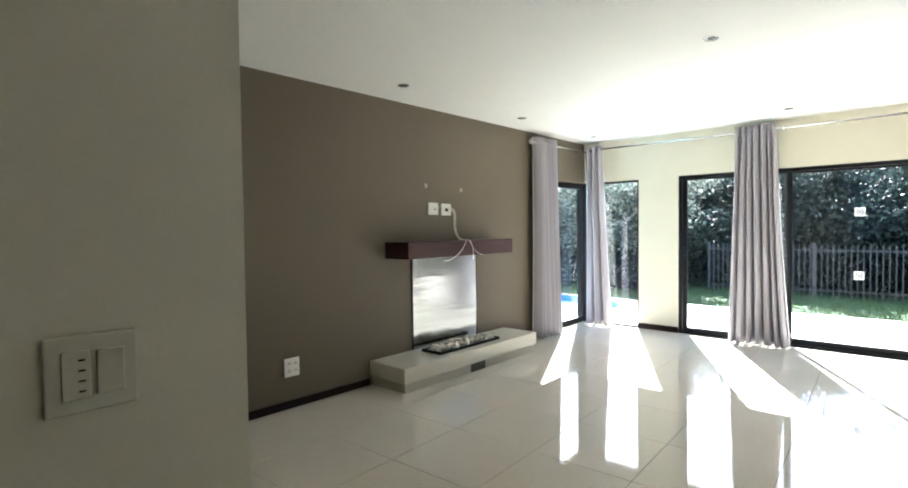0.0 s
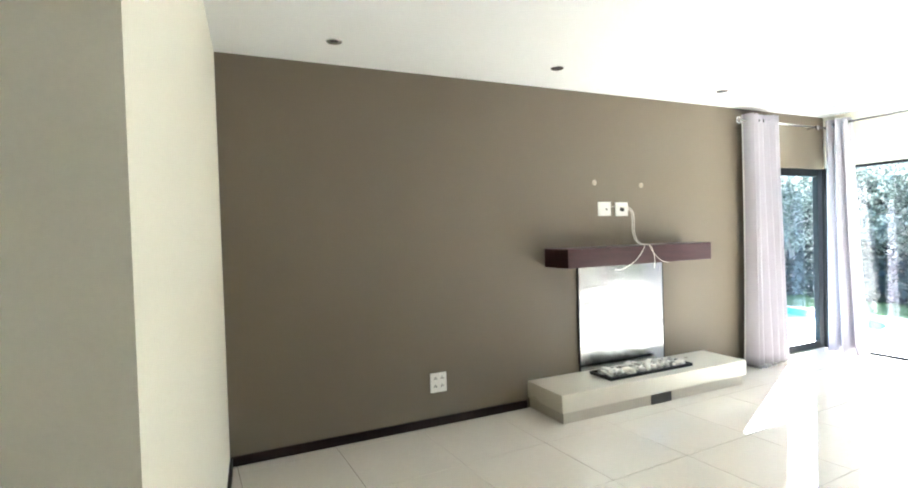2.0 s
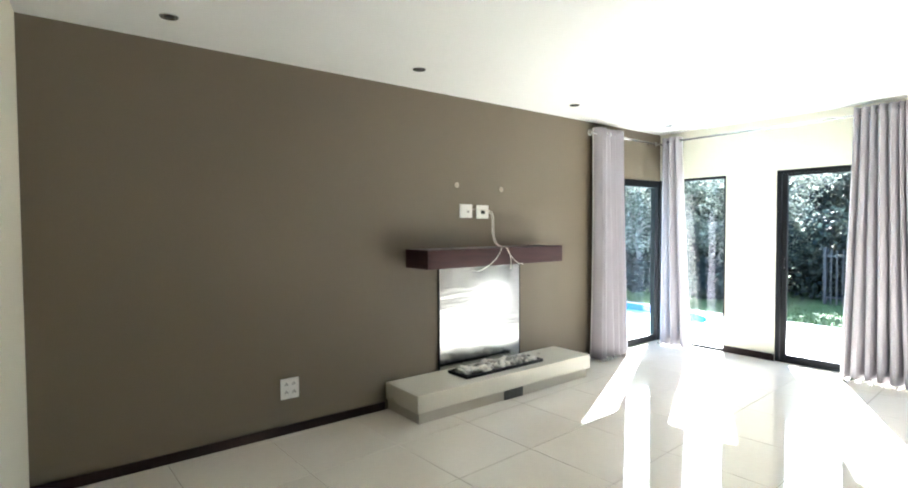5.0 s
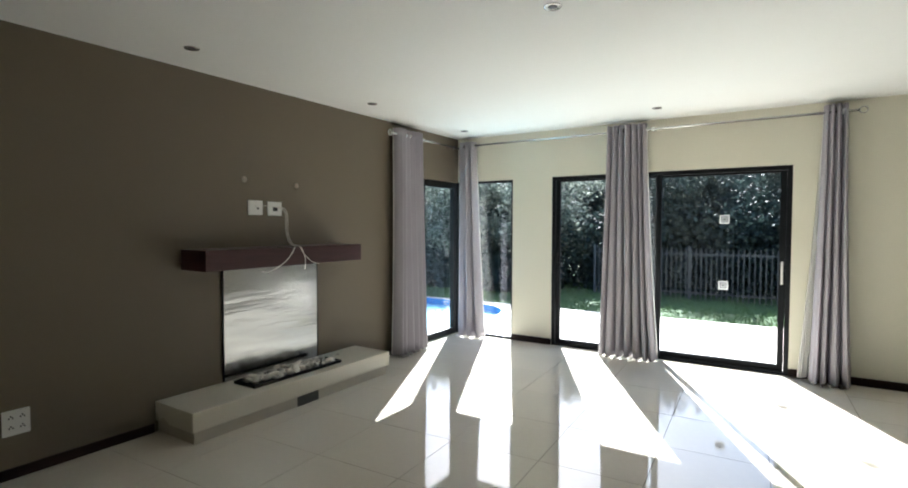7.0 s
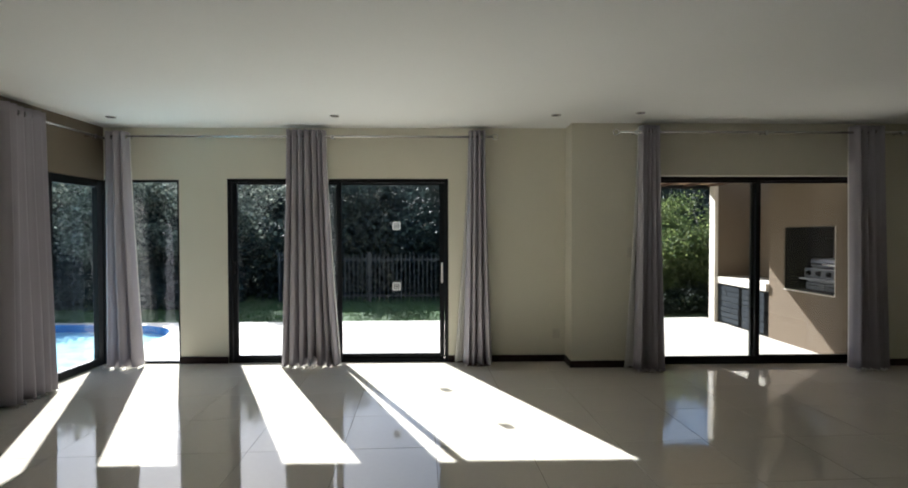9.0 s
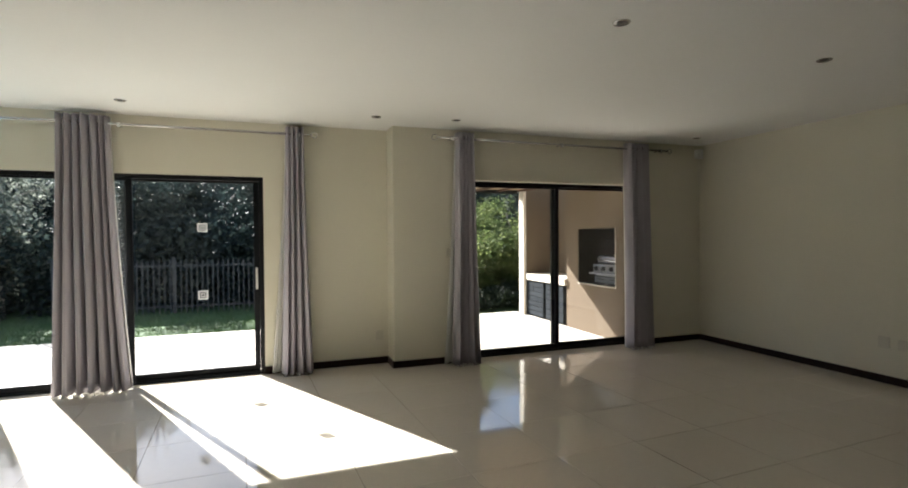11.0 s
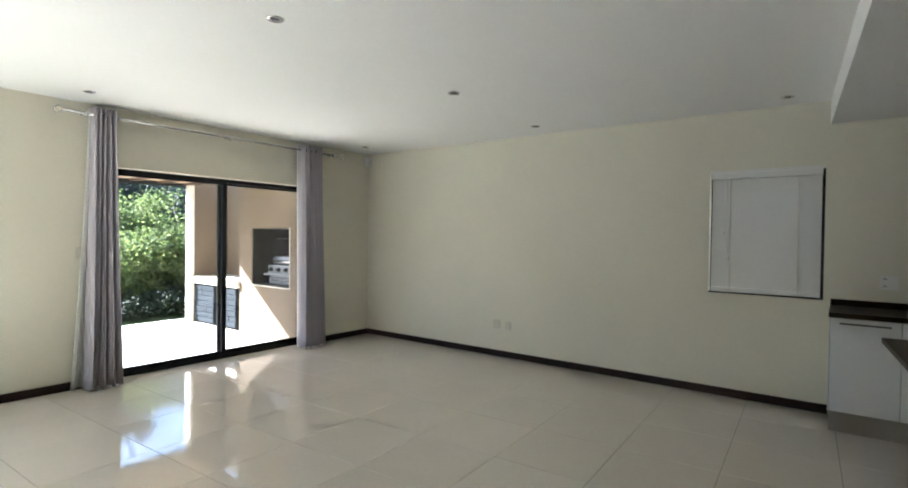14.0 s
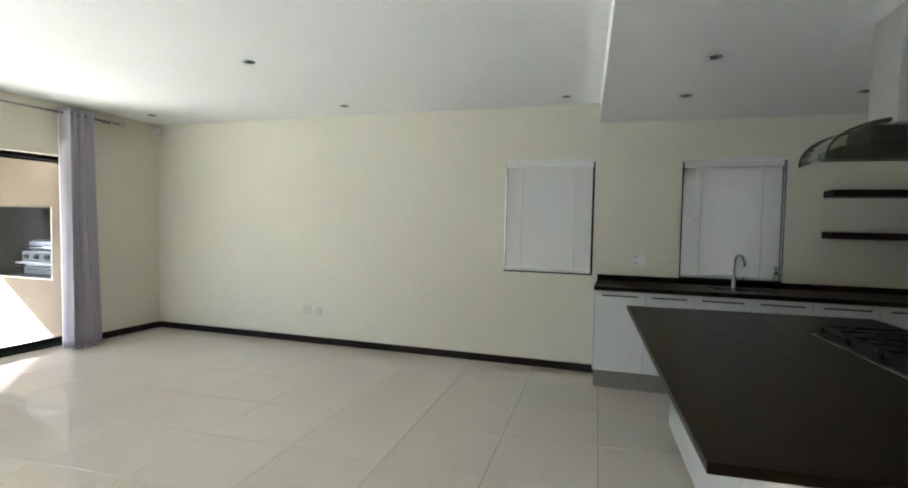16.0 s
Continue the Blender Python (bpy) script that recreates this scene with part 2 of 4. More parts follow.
def rod(points, radius, sides=12, ends=None):
    """A round bar swept along points; ends gives the radius at each point if it changes."""
    bm = bmesh.new()
    pts = [Vector(p) for p in points]
    rings = []
    for i, p in enumerate(pts):
        d = (pts[min(i + 1, len(pts) - 1)] - pts[max(i - 1, 0)]).normalized()
        side = d.orthogonal().normalized() if not rings else (prev - d * prev.dot(d)).normalized()
        prev = side
        up = d.cross(side)
        r = ends[i] if ends else radius
        rings.append([bm.verts.new(p + r * (math.cos(a) * side + math.sin(a) * up)) for a in [2 * math.pi * k / sides for k in range(sides)]])
    for a, b in zip(rings, rings[1:]):
        for k in range(sides):
            bm.faces.new((a[k], a[(k + 1) % sides], b[(k + 1) % sides], b[k]))
    bm.faces.new(rings[0][::-1])
    bm.faces.new(rings[-1])
    for f in bm.faces:
        f.smooth = len(f.verts) == 4
    return bm


def lathe(profile, sides=20, m=Matrix()):
    """A turned shape from (radius, z) pairs."""
    bm = bmesh.new()
    rings = [[bm.verts.new(m @ Vector((r * math.cos(2 * math.pi * k / sides), r * math.sin(2 * math.pi * k / sides), z))) for k in range(sides)] for r, z in profile]
    for a, b in zip(rings, rings[1:]):
        for k in range(sides):
            f = bm.faces.new((a[k], a[(k + 1) % sides], b[(k + 1) % sides], b[k]))
            f.smooth = True
    bm.faces.new(rings[0][::-1])
    bm.faces.new(rings[-1])
    return bm


def to_mesh(name, bm, material):
    me = bpy.data.meshes.new(name)
    bm.to_mesh(me)
    bm.free()
    me.materials.append(material)
    return me


def part(name, bm, material, parent, label=""):
    ob = new(name, to_mesh(name, bm, material))
    ob.parent = parent
    return tagged(ob, label)


def thing(name, label, category, m=None, group=""):
    ob = new(name)
    ob.empty_display_size = 0.1
    if m is not None:
        ob.matrix_basis = m
    return tagged(ob, label, category, group)


def solid(name, bm, material, label, category, kind="", group=""):
    return tagged(new(name, to_mesh(name, bm, material)), label, category, group, kind)


# ---------------------------------------------------------------- room shell
CEIL, DROP = 2.68, 2.479
EAST, PIER = 9.58, -0.29
SKEW = 0.066
step_y = lambda x: -5.897 - SKEW * (EAST - x)

wall_brown = solid("wall_west", boxes((-0.15, 0, -6.43, -0.83, -0.08, 2.9), (-0.15, 0, -0.83, 0.15, 2.085, 2.9)), M_BROWN,
                   "matte taupe painted feature wall behind the fireplace", "wall", "structure")
wall_north = solid("wall_north", boxes(
    (0.002, 0.84, 0, 0.15, 2.095, 2.9), (0.84, 1.38, 0, 0.15, -0.08, 2.9), (1.38, 3.892, 0, 0.15, 2.105, 2.9),
    (3.892, 5.237, 0, 0.15, -0.08, 2.9), (5.237, 5.5, PIER, 0.15, -0.08, 2.9), (5.5, 6.12, PIER, -0.06, -0.08, 2.9),
    (6.12, 8.62, PIER, -0.06, 2.11, 2.9), (8.62, EAST + 0.25, PIER, -0.06, -0.08, 2.9)), M_CREAM,
    "cream painted wall with garden doors and a shallow pier", "wall", "structure")
wall_east = solid("wall_east", boxes(
    (EAST, EAST + 0.25, -4.967, PIER, -0.08, 2.9), (EAST, EAST + 0.25, -5.872, -4.967, -0.08, 0.975), (EAST, EAST + 0.25, -5.872, -4.967, 2.115, 2.9),
    (EAST, EAST + 0.25, -6.668, -5.872, -0.08, 2.9), (EAST, EAST + 0.25, -7.525, -6.668, -0.08, 0.99), (EAST, EAST + 0.25, -7.525, -6.668, 2.10, 2.9),
    (EAST, EAST + 0.25, -10.85, -7.525, -0.08, 2.9)), M_CREAM, "cream painted wall with two small windows", "wall", "structure")
# Unseen wall that closes the room; taupe is chosen to cut bounced light.
wall_south = solid("wall_south", boxes((2.39, EAST, -10.85, -10.6, -0.08, 2.9)), M_BROWN, "unseen closing back wall, taupe to absorb bounced light", "wall", "structure")
wall_return = solid("wall_return", prism([(2.64, -6.607), (0.0, -6.43), (-0.15, -6.43), (-0.15, -6.9), (2.39, -6.9), (2.39, -10.6), (2.64, -10.6)], -0.08, 2.9),
                    M_CREAM, "cream painted wall end beside the entrance", "wall", "structure")
ceiling = solid("ceiling", boxes((-0.15, EAST + 0.25, -10.85, 0.15, CEIL, 2.95)), M_CEIL, "flat white plastered ceiling", "ceiling", "structure")
ceiling_low = solid("ceiling_lowered", prism([(2.64, step_y(2.64)), (2.64, -10.6), (EAST, -10.6), (EAST, step_y(EAST))], DROP, CEIL), M_CEIL,
                    "lowered white ceiling panel over the kitchen", "ceiling", "structure")
roof = solid("roof_slab", boxes((-0.15, EAST + 0.3, -10.9, 0.15, 2.95, 3.15)), M_PATIOTRIM, "flat roof slab over the room", "roof", "structure")

SK, SKT = 0.078, 0.016
skirting = [(0, SKT, -6.43, -4.16), (0, SKT, -2.06, -0.83), (0.84, 1.38, -SKT, 0), (3.892, 5.237, -SKT, 0),
            (5.237 - SKT, 5.237, PIER - SKT, -SKT), (5.237, 6.12, PIER - SKT, PIER), (8.62, EAST, PIER - SKT, PIER), (EAST - SKT, EAST, -5.922, PIER - SKT)]
for x0, x1, y0, y1 in skirting:
    solid("baseboard", boxes((x0, x1, y0, y1, 0.001, 0.066 if x1 == SKT else SK), bevel=0.003), M_WENGE, "narrow dark-stained wooden skirting board", "skirting board", "structure")
b = boxes((0.02, 2.57, 0, SKT, 0.001, 0.065), bevel=0.003)
bmesh.ops.transform(b, matrix=Matrix.Translation((0.0, -6.43, 0)) @ Matrix.Rotation(math.atan2(-0.177, 2.64), 4, 'Z'), verts=b.verts[:])
solid("baseboard", b, M_WENGE, "narrow dark-stained wooden skirting board", "skirting board", "structure")


# ---------------------------------------------------------------- windows and garden doors
def frame_bm(axis, plane, depth, a0, a1, z0, z1, w, wb=None):
    """A rectangular frame of bars in an upright plane. axis: the direction it runs in."""
    wb = w if wb is None else wb
    bars = [(a0, a0 + w, z0, z1), (a1 - w, a1, z0, z1), (a0 + w, a1 - w, z1 - w, z1), (a0 + w, a1 - w, z0, z0 + wb)]
    if axis == 'x':
        return boxes(*[(p, q, plane - depth / 2, plane + depth / 2, r, s) for p, q, r, s in bars], bevel=0.003, segs=1)
    return boxes(*[(plane - depth / 2, plane + depth / 2, p, q, r, s) for p, q, r, s in bars], bevel=0.003, segs=1)


def pane_bm(axis, plane, a0, a1, z0, z1):
    if axis == 'x':
        return boxes((a0, a1, plane - 0.003, plane + 0.003, z0, z1))
    return boxes((plane - 0.003, plane + 0.003, a0, a1, z0, z1))


def fixed_window(name, axis, plane, a0, a1, z0, z1, label, w=0.045):
    ob = thing(name, label, "window")
    ob["kind"] = "structure"
    part("window_frame", frame_bm(axis, plane, 0.06, a0, a1, z0, z1, w), M_FRAME, ob, "charcoal aluminium frame")
    part("pane", pane_bm(axis, plane, a0 + w - 0.006, a1 - w + 0.006, z0 + w - 0.006, z1 - w + 0.006), M_GLASS, ob, "clear glass pane")
    return ob


def sliding_door(name, y, x0, x1, top, splits, label, handles):
    """A sliding door: an outer frame and leaves on two tracks."""
    ob = thing(name, label, "sliding door")
    ob["kind"] = "structure"
    part("door_frame", frame_bm('x', y, 0.11, x0, x1, 0.002, top, 0.045, 0.022), M_FRAME, ob, "charcoal aluminium outer frame")
    part("track", boxes((x0 + 0.05, x1 - 0.05, y - 0.035, y - 0.025, 0.024, 0.036), (x0 + 0.05, x1 - 0.05, y + 0.025, y + 0.035, 0.024, 0.036)), M_FRAME, ob)
    for i, (a, c) in enumerate(splits):
        yy = y + (0.024 if i % 2 else -0.024)
        leaf = part("door_leaf", frame_bm('x', yy, 0.036, a, c, 0.037, top - 0.012, 0.055, 0.05), M_FRAME, ob, "charcoal aluminium sliding leaf")
        part("pane", pane_bm('x', yy, a + 0.05, c - 0.05, 0.08, top - 0.062), M_GLASS, leaf, "large clear glass pane")
    for x, z0, z1, yy, mtl, lab in handles:
        part("door_handle", boxes((x - 0.011, x + 0.011, yy - 0.035, yy - 0.022, z0, z1), (x - 0.008, x + 0.008, yy - 0.024, yy, z0 + 0.01, z0 + 0.03),
                                  (x - 0.008, x + 0.008, yy - 0.024, yy, z1 - 0.03, z1 - 0.01), bevel=0.003), mtl, ob, lab)
    return ob


fixed_window("window_1", 'y', -0.05, -0.83, -0.002, 0.0, 2.085, "floor-length corner window in a charcoal frame, facing the pool", 0.085)
fixed_window("window_2", 'x', 0.05, 0.002, 0.84, 0.0, 2.095, "floor-length corner window in a charcoal frame, beside the garden doors", 0.03)
solid("window_post", boxes((-0.09, 0.0, 0.0, 0.09, 0.0, 2.085), bevel=0.004), M_FRAME, "charcoal corner post between two floor-length windows", "window post", "structure")
door_garden = sliding_door("door_1", 0.06, 1.38, 3.892, 2.105, [(1.43, 2.67), (2.59, 3.845)],
                           "wide closed sliding garden door with charcoal aluminium frame",
                           [(1.458, 1.02, 1.16, 0.018, M_BLACK, "small black pull handle"), (3.818, 0.91, 1.14, 0.066, M_PLASTIC, "pale metal pull handle")])
door_patio = sliding_door("door_2", -0.125, 6.12, 8.62, 2.11, [(6.16, 7.41), (7.33, 8.58)],
                          "closed sliding patio door with charcoal aluminium frame", [(8.55, 0.95, 1.15, -0.107, M_BLACK, "black pull handle")])


def sticker(x, z, s=0.095):
    ob = thing("door_sticker", "square white safety sticker stuck on the door glass", "sticker", Matrix.Translation((x, 0.0755, z)), "safety stickers")
    part("backing", boxes((-s / 2, s / 2, 0, 0.0008, -s / 2, s / 2)), M_STICKER, ob, "white vinyl")
    k = s * 0.32
    part("dark_border", boxes((-k, k, -0.0012, -0.0002, k - 0.009, k), (-k, k, -0.0012, -0.0002, -k, -k + 0.009), (-k, -k + 0.009, -0.0012, -0.0002, -k + 0.009, k - 0.009),
                              (k - 0.009, k, -0.0012, -0.0002, -k + 0.009, k - 0.009), (-0.012, 0.012, -0.0012, -0.0002, -0.010, 0.010)), M_DARKSLOT, ob, "black square mark")


sticker(3.292, 1.57)
sticker(3.290, 0.866)


def blind(y0, y1, z0, z1, cord_y):
    """A closed venetian blind in a window reveal."""
    ob = thing("venetian_blind", "white closed venetian blind hanging in a small window", "blind", None, "kitchen blinds")
    x = EAST + 0.035
    part("headrail", boxes((x - 0.028, x + 0.022, y0 + 0.012, y1 - 0.012, z1 - 0.06, z1 - 0.006), bevel=0.003), M_PLASTIC, ob, "white head rail")
    n = int((z1 - z0 - 0.085) / 0.021)
    slat = None
    for i in range(n):
        z = z1 - 0.07 - i * 0.021
        if slat is None:
            bm = boxes((-0.0125, 0.0125, y0 + 0.016, y1 - 0.016, -0.0007, 0.0007))
            bmesh.ops.transform(bm, matrix=Matrix.Rotation(radians(-76), 4, 'Y'), verts=bm.verts[:])
            slat = to_mesh("slat", bm, M_BLIND)
        s = new("slat", slat)
        s.parent = ob
        s.matrix_basis = Matrix.Translation((x, 0, z))
    part("bottom_rail", boxes((x - 0.013, x + 0.013, y0 + 0.016, y1 - 0.016, z0 + 0.001, z - 0.006), bevel=0.003), M_PLASTIC, ob)
    for f in (0.2, 0.8):
        y = y0 + (y1 - y0) * f
        part("ladder_cord", boxes((x - 0.0165, x - 0.0145, y - 0.004, y + 0.004, z0 + 0.02, z1 - 0.06)), M_BEIGEPL, ob, "thin ladder cord")
    for k, zz in ((0.0, 0.52), (0.035, 0.30)):
        part("pull_cord", rod([(x - 0.022, cord_y - k, z1 - 0.06), (x - 0.024, cord_y - k, z0 + (z1 - z0) * zz)], 0.0018, 6), M_PLASTIC, ob)
        part("cord_weight", lathe([(0.004, 0), (0.009, 0.008), (0.008, 0.03), (0.003, 0.04)], 10,
                                  Matrix.Translation((x - 0.024, cord_y - k, z0 + (z1 - z0) * zz - 0.036))), M_BEIGEPL, ob, "small cord weight")


for i, (y0, y1, z0, z1) in enumerate(((-5.872, -4.967, 0.975, 2.115), (-7.525, -6.668, 0.99, 2.10))):
    w = fixed_window("window_%d" % (i + 3), 'y', EAST + 0.11, y0, y1, z0, z1, "small window behind a white blind, charcoal frame", 0.04)
    part("reveal_trim", boxes((EAST + 0.0, EAST + 0.075, y0, y0 + 0.008, z0, z1), (EAST + 0.0, EAST + 0.075, y0 + 0.008, y1, z0, z0 + 0.012)), M_FRAME, w)
    part("reveal_trim", boxes((EAST - 0.004, EAST + 0.012, y0 - 0.001, y1 + 0.001, z1 - 0.006, z1 + 0.018)), M_PLASTIC, w)
    blind(y0 + 0.008, y1, z0 + 0.012, z1, y1 - 0.13)


# ---------------------------------------------------------------- curtains and poles
def curtain(axis, fixed, top, bottom, ztop, folds, label, lining=0, seed=0):
    """A pleated eyelet curtain. top, bottom: its spans along the wall; fixed: its distance plane; inward: into the room."""
    rnd = random.Random(seed)
    ob = thing("curtain", label, "curtain", None, "eyelet curtains")
    inward = 1 if axis == 'y' else -1
    cols, rows = folds * 16, 26
    edges = [0.0]
    for _ in range(folds):
        edges.append(edges[-1] + rnd.uniform(0.6, 1.4))
    edges = [e / edges[-1] for e in edges]
    deep = [rnd.uniform(0.75, 1.25) for _ in range(folds)]
    sway = [rnd.uniform(-0.35, 0.35) for _ in range(folds)]

    def sheet(t0, t1, b0, b1, amp0, amp1, off, z0, n=cols):
        bm = bmesh.new()
        grid = []
        for r in range(rows + 1):
            v = r / rows
            k = v ** 1.4
            lo, hi = t0 + (b0 - t0) * k, t1 + (b1 - t1) * k
            line, rear = [], []
            for c in range(n + 1):
                u = c / n
                i = max(q for q in range(folds) if edges[q] <= u + 1e-9)
                f = (u - edges[i]) / (edges[i + 1] - edges[i])
                f = min(1.0, max(0.0, f)) ** (1.0 + sway[i] * v)
                d = (amp0 + (amp1 - amp0) * v) * deep[i] * (0.85 if axis == 'y' or fixed < PIER else 1.0) * (2 * abs(math.sin(math.pi * f)) ** 0.85 - 1)
                d += 0.010 * math.sin(2.3 * v + 9 * u + seed) + 0.010 * (0.3 + v) * math.sin(4 * math.pi * f + seed + 2 * v)
                pos = lo + (hi - lo) * (u - 0.006 * math.sin(4 * math.pi * f) + 0.016 * v * math.sin(3 * v + 7 * u + seed))
                z = ztop + (z0 - ztop) * v + 0.004 * math.sin(9 * u + seed) * v
                q = fixed + inward * (d + off + 0.04 * k)
                line.append(bm.verts.new((q, pos, z) if axis == 'y' else (pos, q, z)))
                q -= inward * 0.006
                rear.append(bm.verts.new((q, pos, z) if axis == 'y' else (pos, q, z)))
            grid.append(line + rear[::-1])
        m = 2 * n + 2
        for r in range(rows):
            for c in range(m):
                f = bm.faces.new((grid[r][c], grid[r][(c + 1) % m], grid[r + 1][(c + 1) % m], grid[r + 1][c]))
                f.smooth = c not in (n, m - 1)
        for r in (0, rows):
            for c in range(n):
                bm.faces.new((grid[r][c], grid[r][c + 1], grid[r][m - 2 - c], grid[r][m - 1 - c]))
        bmesh.ops.recalc_face_normals(bm, faces=bm.faces[:])
        return bm

    part("cloth", sheet(*top, *bottom, 0.050, 0.068, 0, 0.022), M_CURTAIN, ob, "grey-mauve pleated cloth")
    part("backing", sheet(*top, *bottom, 0.050, 0.068, -0.018, 0.03), M_BACKING, ob, "plain white backing cloth")
    if lining:
        t = (top[0], top[0] + 0.06) if lining < 0 else (top[1] - 0.06, top[1])
        g = (bottom[0] - 0.09, bottom[0] + 0.10) if lining < 0 else (bottom[1] - 0.10, bottom[1] + 0.015)
        part("lining", sheet(*t, *g, 0.006, 0.012, -0.075, 0.03, 48), M_LINING, ob, "white lining showing at the edge")
    part("hem", hem_strip(axis, fixed, inward, bottom, folds, seed), M_LINING, ob, "white lining edge on the floor")
    n = folds + 1
    for i in range(n):
        p = top[0] + (top[1] - top[0]) * (i + 0.5) / n
        c = Matrix.Translation((fixed, p, ztop - 0.06) if axis == 'y' else (p, fixed, ztop - 0.06))
        c = c @ (Matrix.Rotation(radians(90), 4, 'X') if axis == 'y' else Matrix.Rotation(radians(90), 4, 'Y'))
        part("eyelet", lathe([(0.021, -0.004), (0.028, -0.004), (0.028, 0.004), (0.021, 0.004)], 12, c), M_CHROME, ob, "chrome eyelet ring")
    return ob


def hem_strip(axis, fixed, inward, bottom, folds, seed):
    """A thin white edge that peeps out under the pleats."""
    bm = bmesh.new()
    n = folds * 8
    rows = []
    for z in (0.004, 0.03):
        line = []
        for c in range(n + 1):
            u = c / n
            d = 0.05 * math.sin(2 * math.pi * u * folds + 0.6) + 0.01 * math.sin(31 * u + seed)
            q = fixed + inward * (d + 0.052 + (0.012 if z < 0.01 else 0.0))
            p = bottom[0] + 0.02 + (bottom[1] - bottom[0] - 0.04) * u
            line.append(bm.verts.new((q, p, z) if axis == 'y' else (p, q, z)))
        rows.append(line)
    for c in range(n):
        bm.faces.new((rows[0][c], rows[0][c + 1], rows[1][c + 1], rows[1][c]))
    bmesh.ops.solidify(bm, geom=bm.faces[:], thickness=0.002)
    bmesh.ops.recalc_face_normals(bm, faces=bm.faces[:])
    return bm


def pole(axis, fixed, a0, a1, z, wall, brackets, ends, label):
    ob = thing("curtain_pole", label, "curtain pole", None, "curtain poles")
    at = (lambda a, q=fixed, zz=z: (q, a, zz)) if axis == 'y' else (lambda a, q=fixed, zz=z: (a, q, zz))
    part("rail", rod([at(a0), at(a1)], 0.0125), M_CHROME, ob)
    for e, s in ends:
        ring = []
        for k in range(15):
            a = 2 * math.pi * k / 14
            ring.append(at(e + s * (0.036 + 0.03 * math.cos(a)), fixed, z + 0.03 * math.sin(a)))
        part("finial", rod(ring, 0.0065, 8), M_CHROME, ob, "open square finial")
    for a in brackets:
        part("bracket", rod([at(a, wall), at(a, fixed)], 0.008, 8), M_CHROME, ob)
        part("bracket_cup", boxes(*[(min(p), max(p), min(q), max(q), z - 0.03, z + 0.02) for p, q in
                                    [((at(a)[0] - 0.015, at(a)[0] + 0.015), (at(a)[1] - 0.015, at(a)[1] + 0.015))]], bevel=0.004), M_CHROME, ob)
    return ob


pole('y', 0.11, -1.57, -0.12, 2.53, 0.0, (-1.47, -0.3), ((-1.57, -1),), "chrome curtain pole with ring finial above the corner window")
pole('x', -0.12, 0.12, 4.38, 2.56, 0.0, (0.32, 2.60, 4.27), ((4.38, 1),), "long chrome curtain pole with ring finial above the garden doors")
pole('x', PIER - 0.12, 5.72, 8.91, 2.56, PIER, (5.90, 7.31, 8.80), ((5.72, -1), (8.91, 1)), "chrome curtain pole with ring finials above the patio door")
CLAB = "long grey-mauve pleated eyelet curtain"
curtain('y', 0.12, (-1.50, -1.02), (-1.54, -0.98), 2.60, 6, CLAB + ", by the corner window", 0, 1)
curtain('x', -0.13, (0.09, 0.33), (0.09, 0.48), 2.61, 3, CLAB + ", filling the window corner", 0, 2)
curtain('x', -0.14, (2.09, 2.52), (2.03, 2.66), 2.63, 7, CLAB + ", amid the garden doors", 1, 3)
curtain('x', -0.13, (4.12, 4.31), (4.05, 4.38), 2.63, 4, CLAB + ", beside the garden doors", -1, 4)
curtain('x', PIER - 0.13, (5.95, 6.15), (5.88, 6.20), 2.63, 5, CLAB + ", beside the patio door", -1, 5)
curtain('x', PIER - 0.13, (8.25, 8.57), (8.24, 8.62), 2.63, 5, CLAB + ", beyond the patio door", 0, 6)


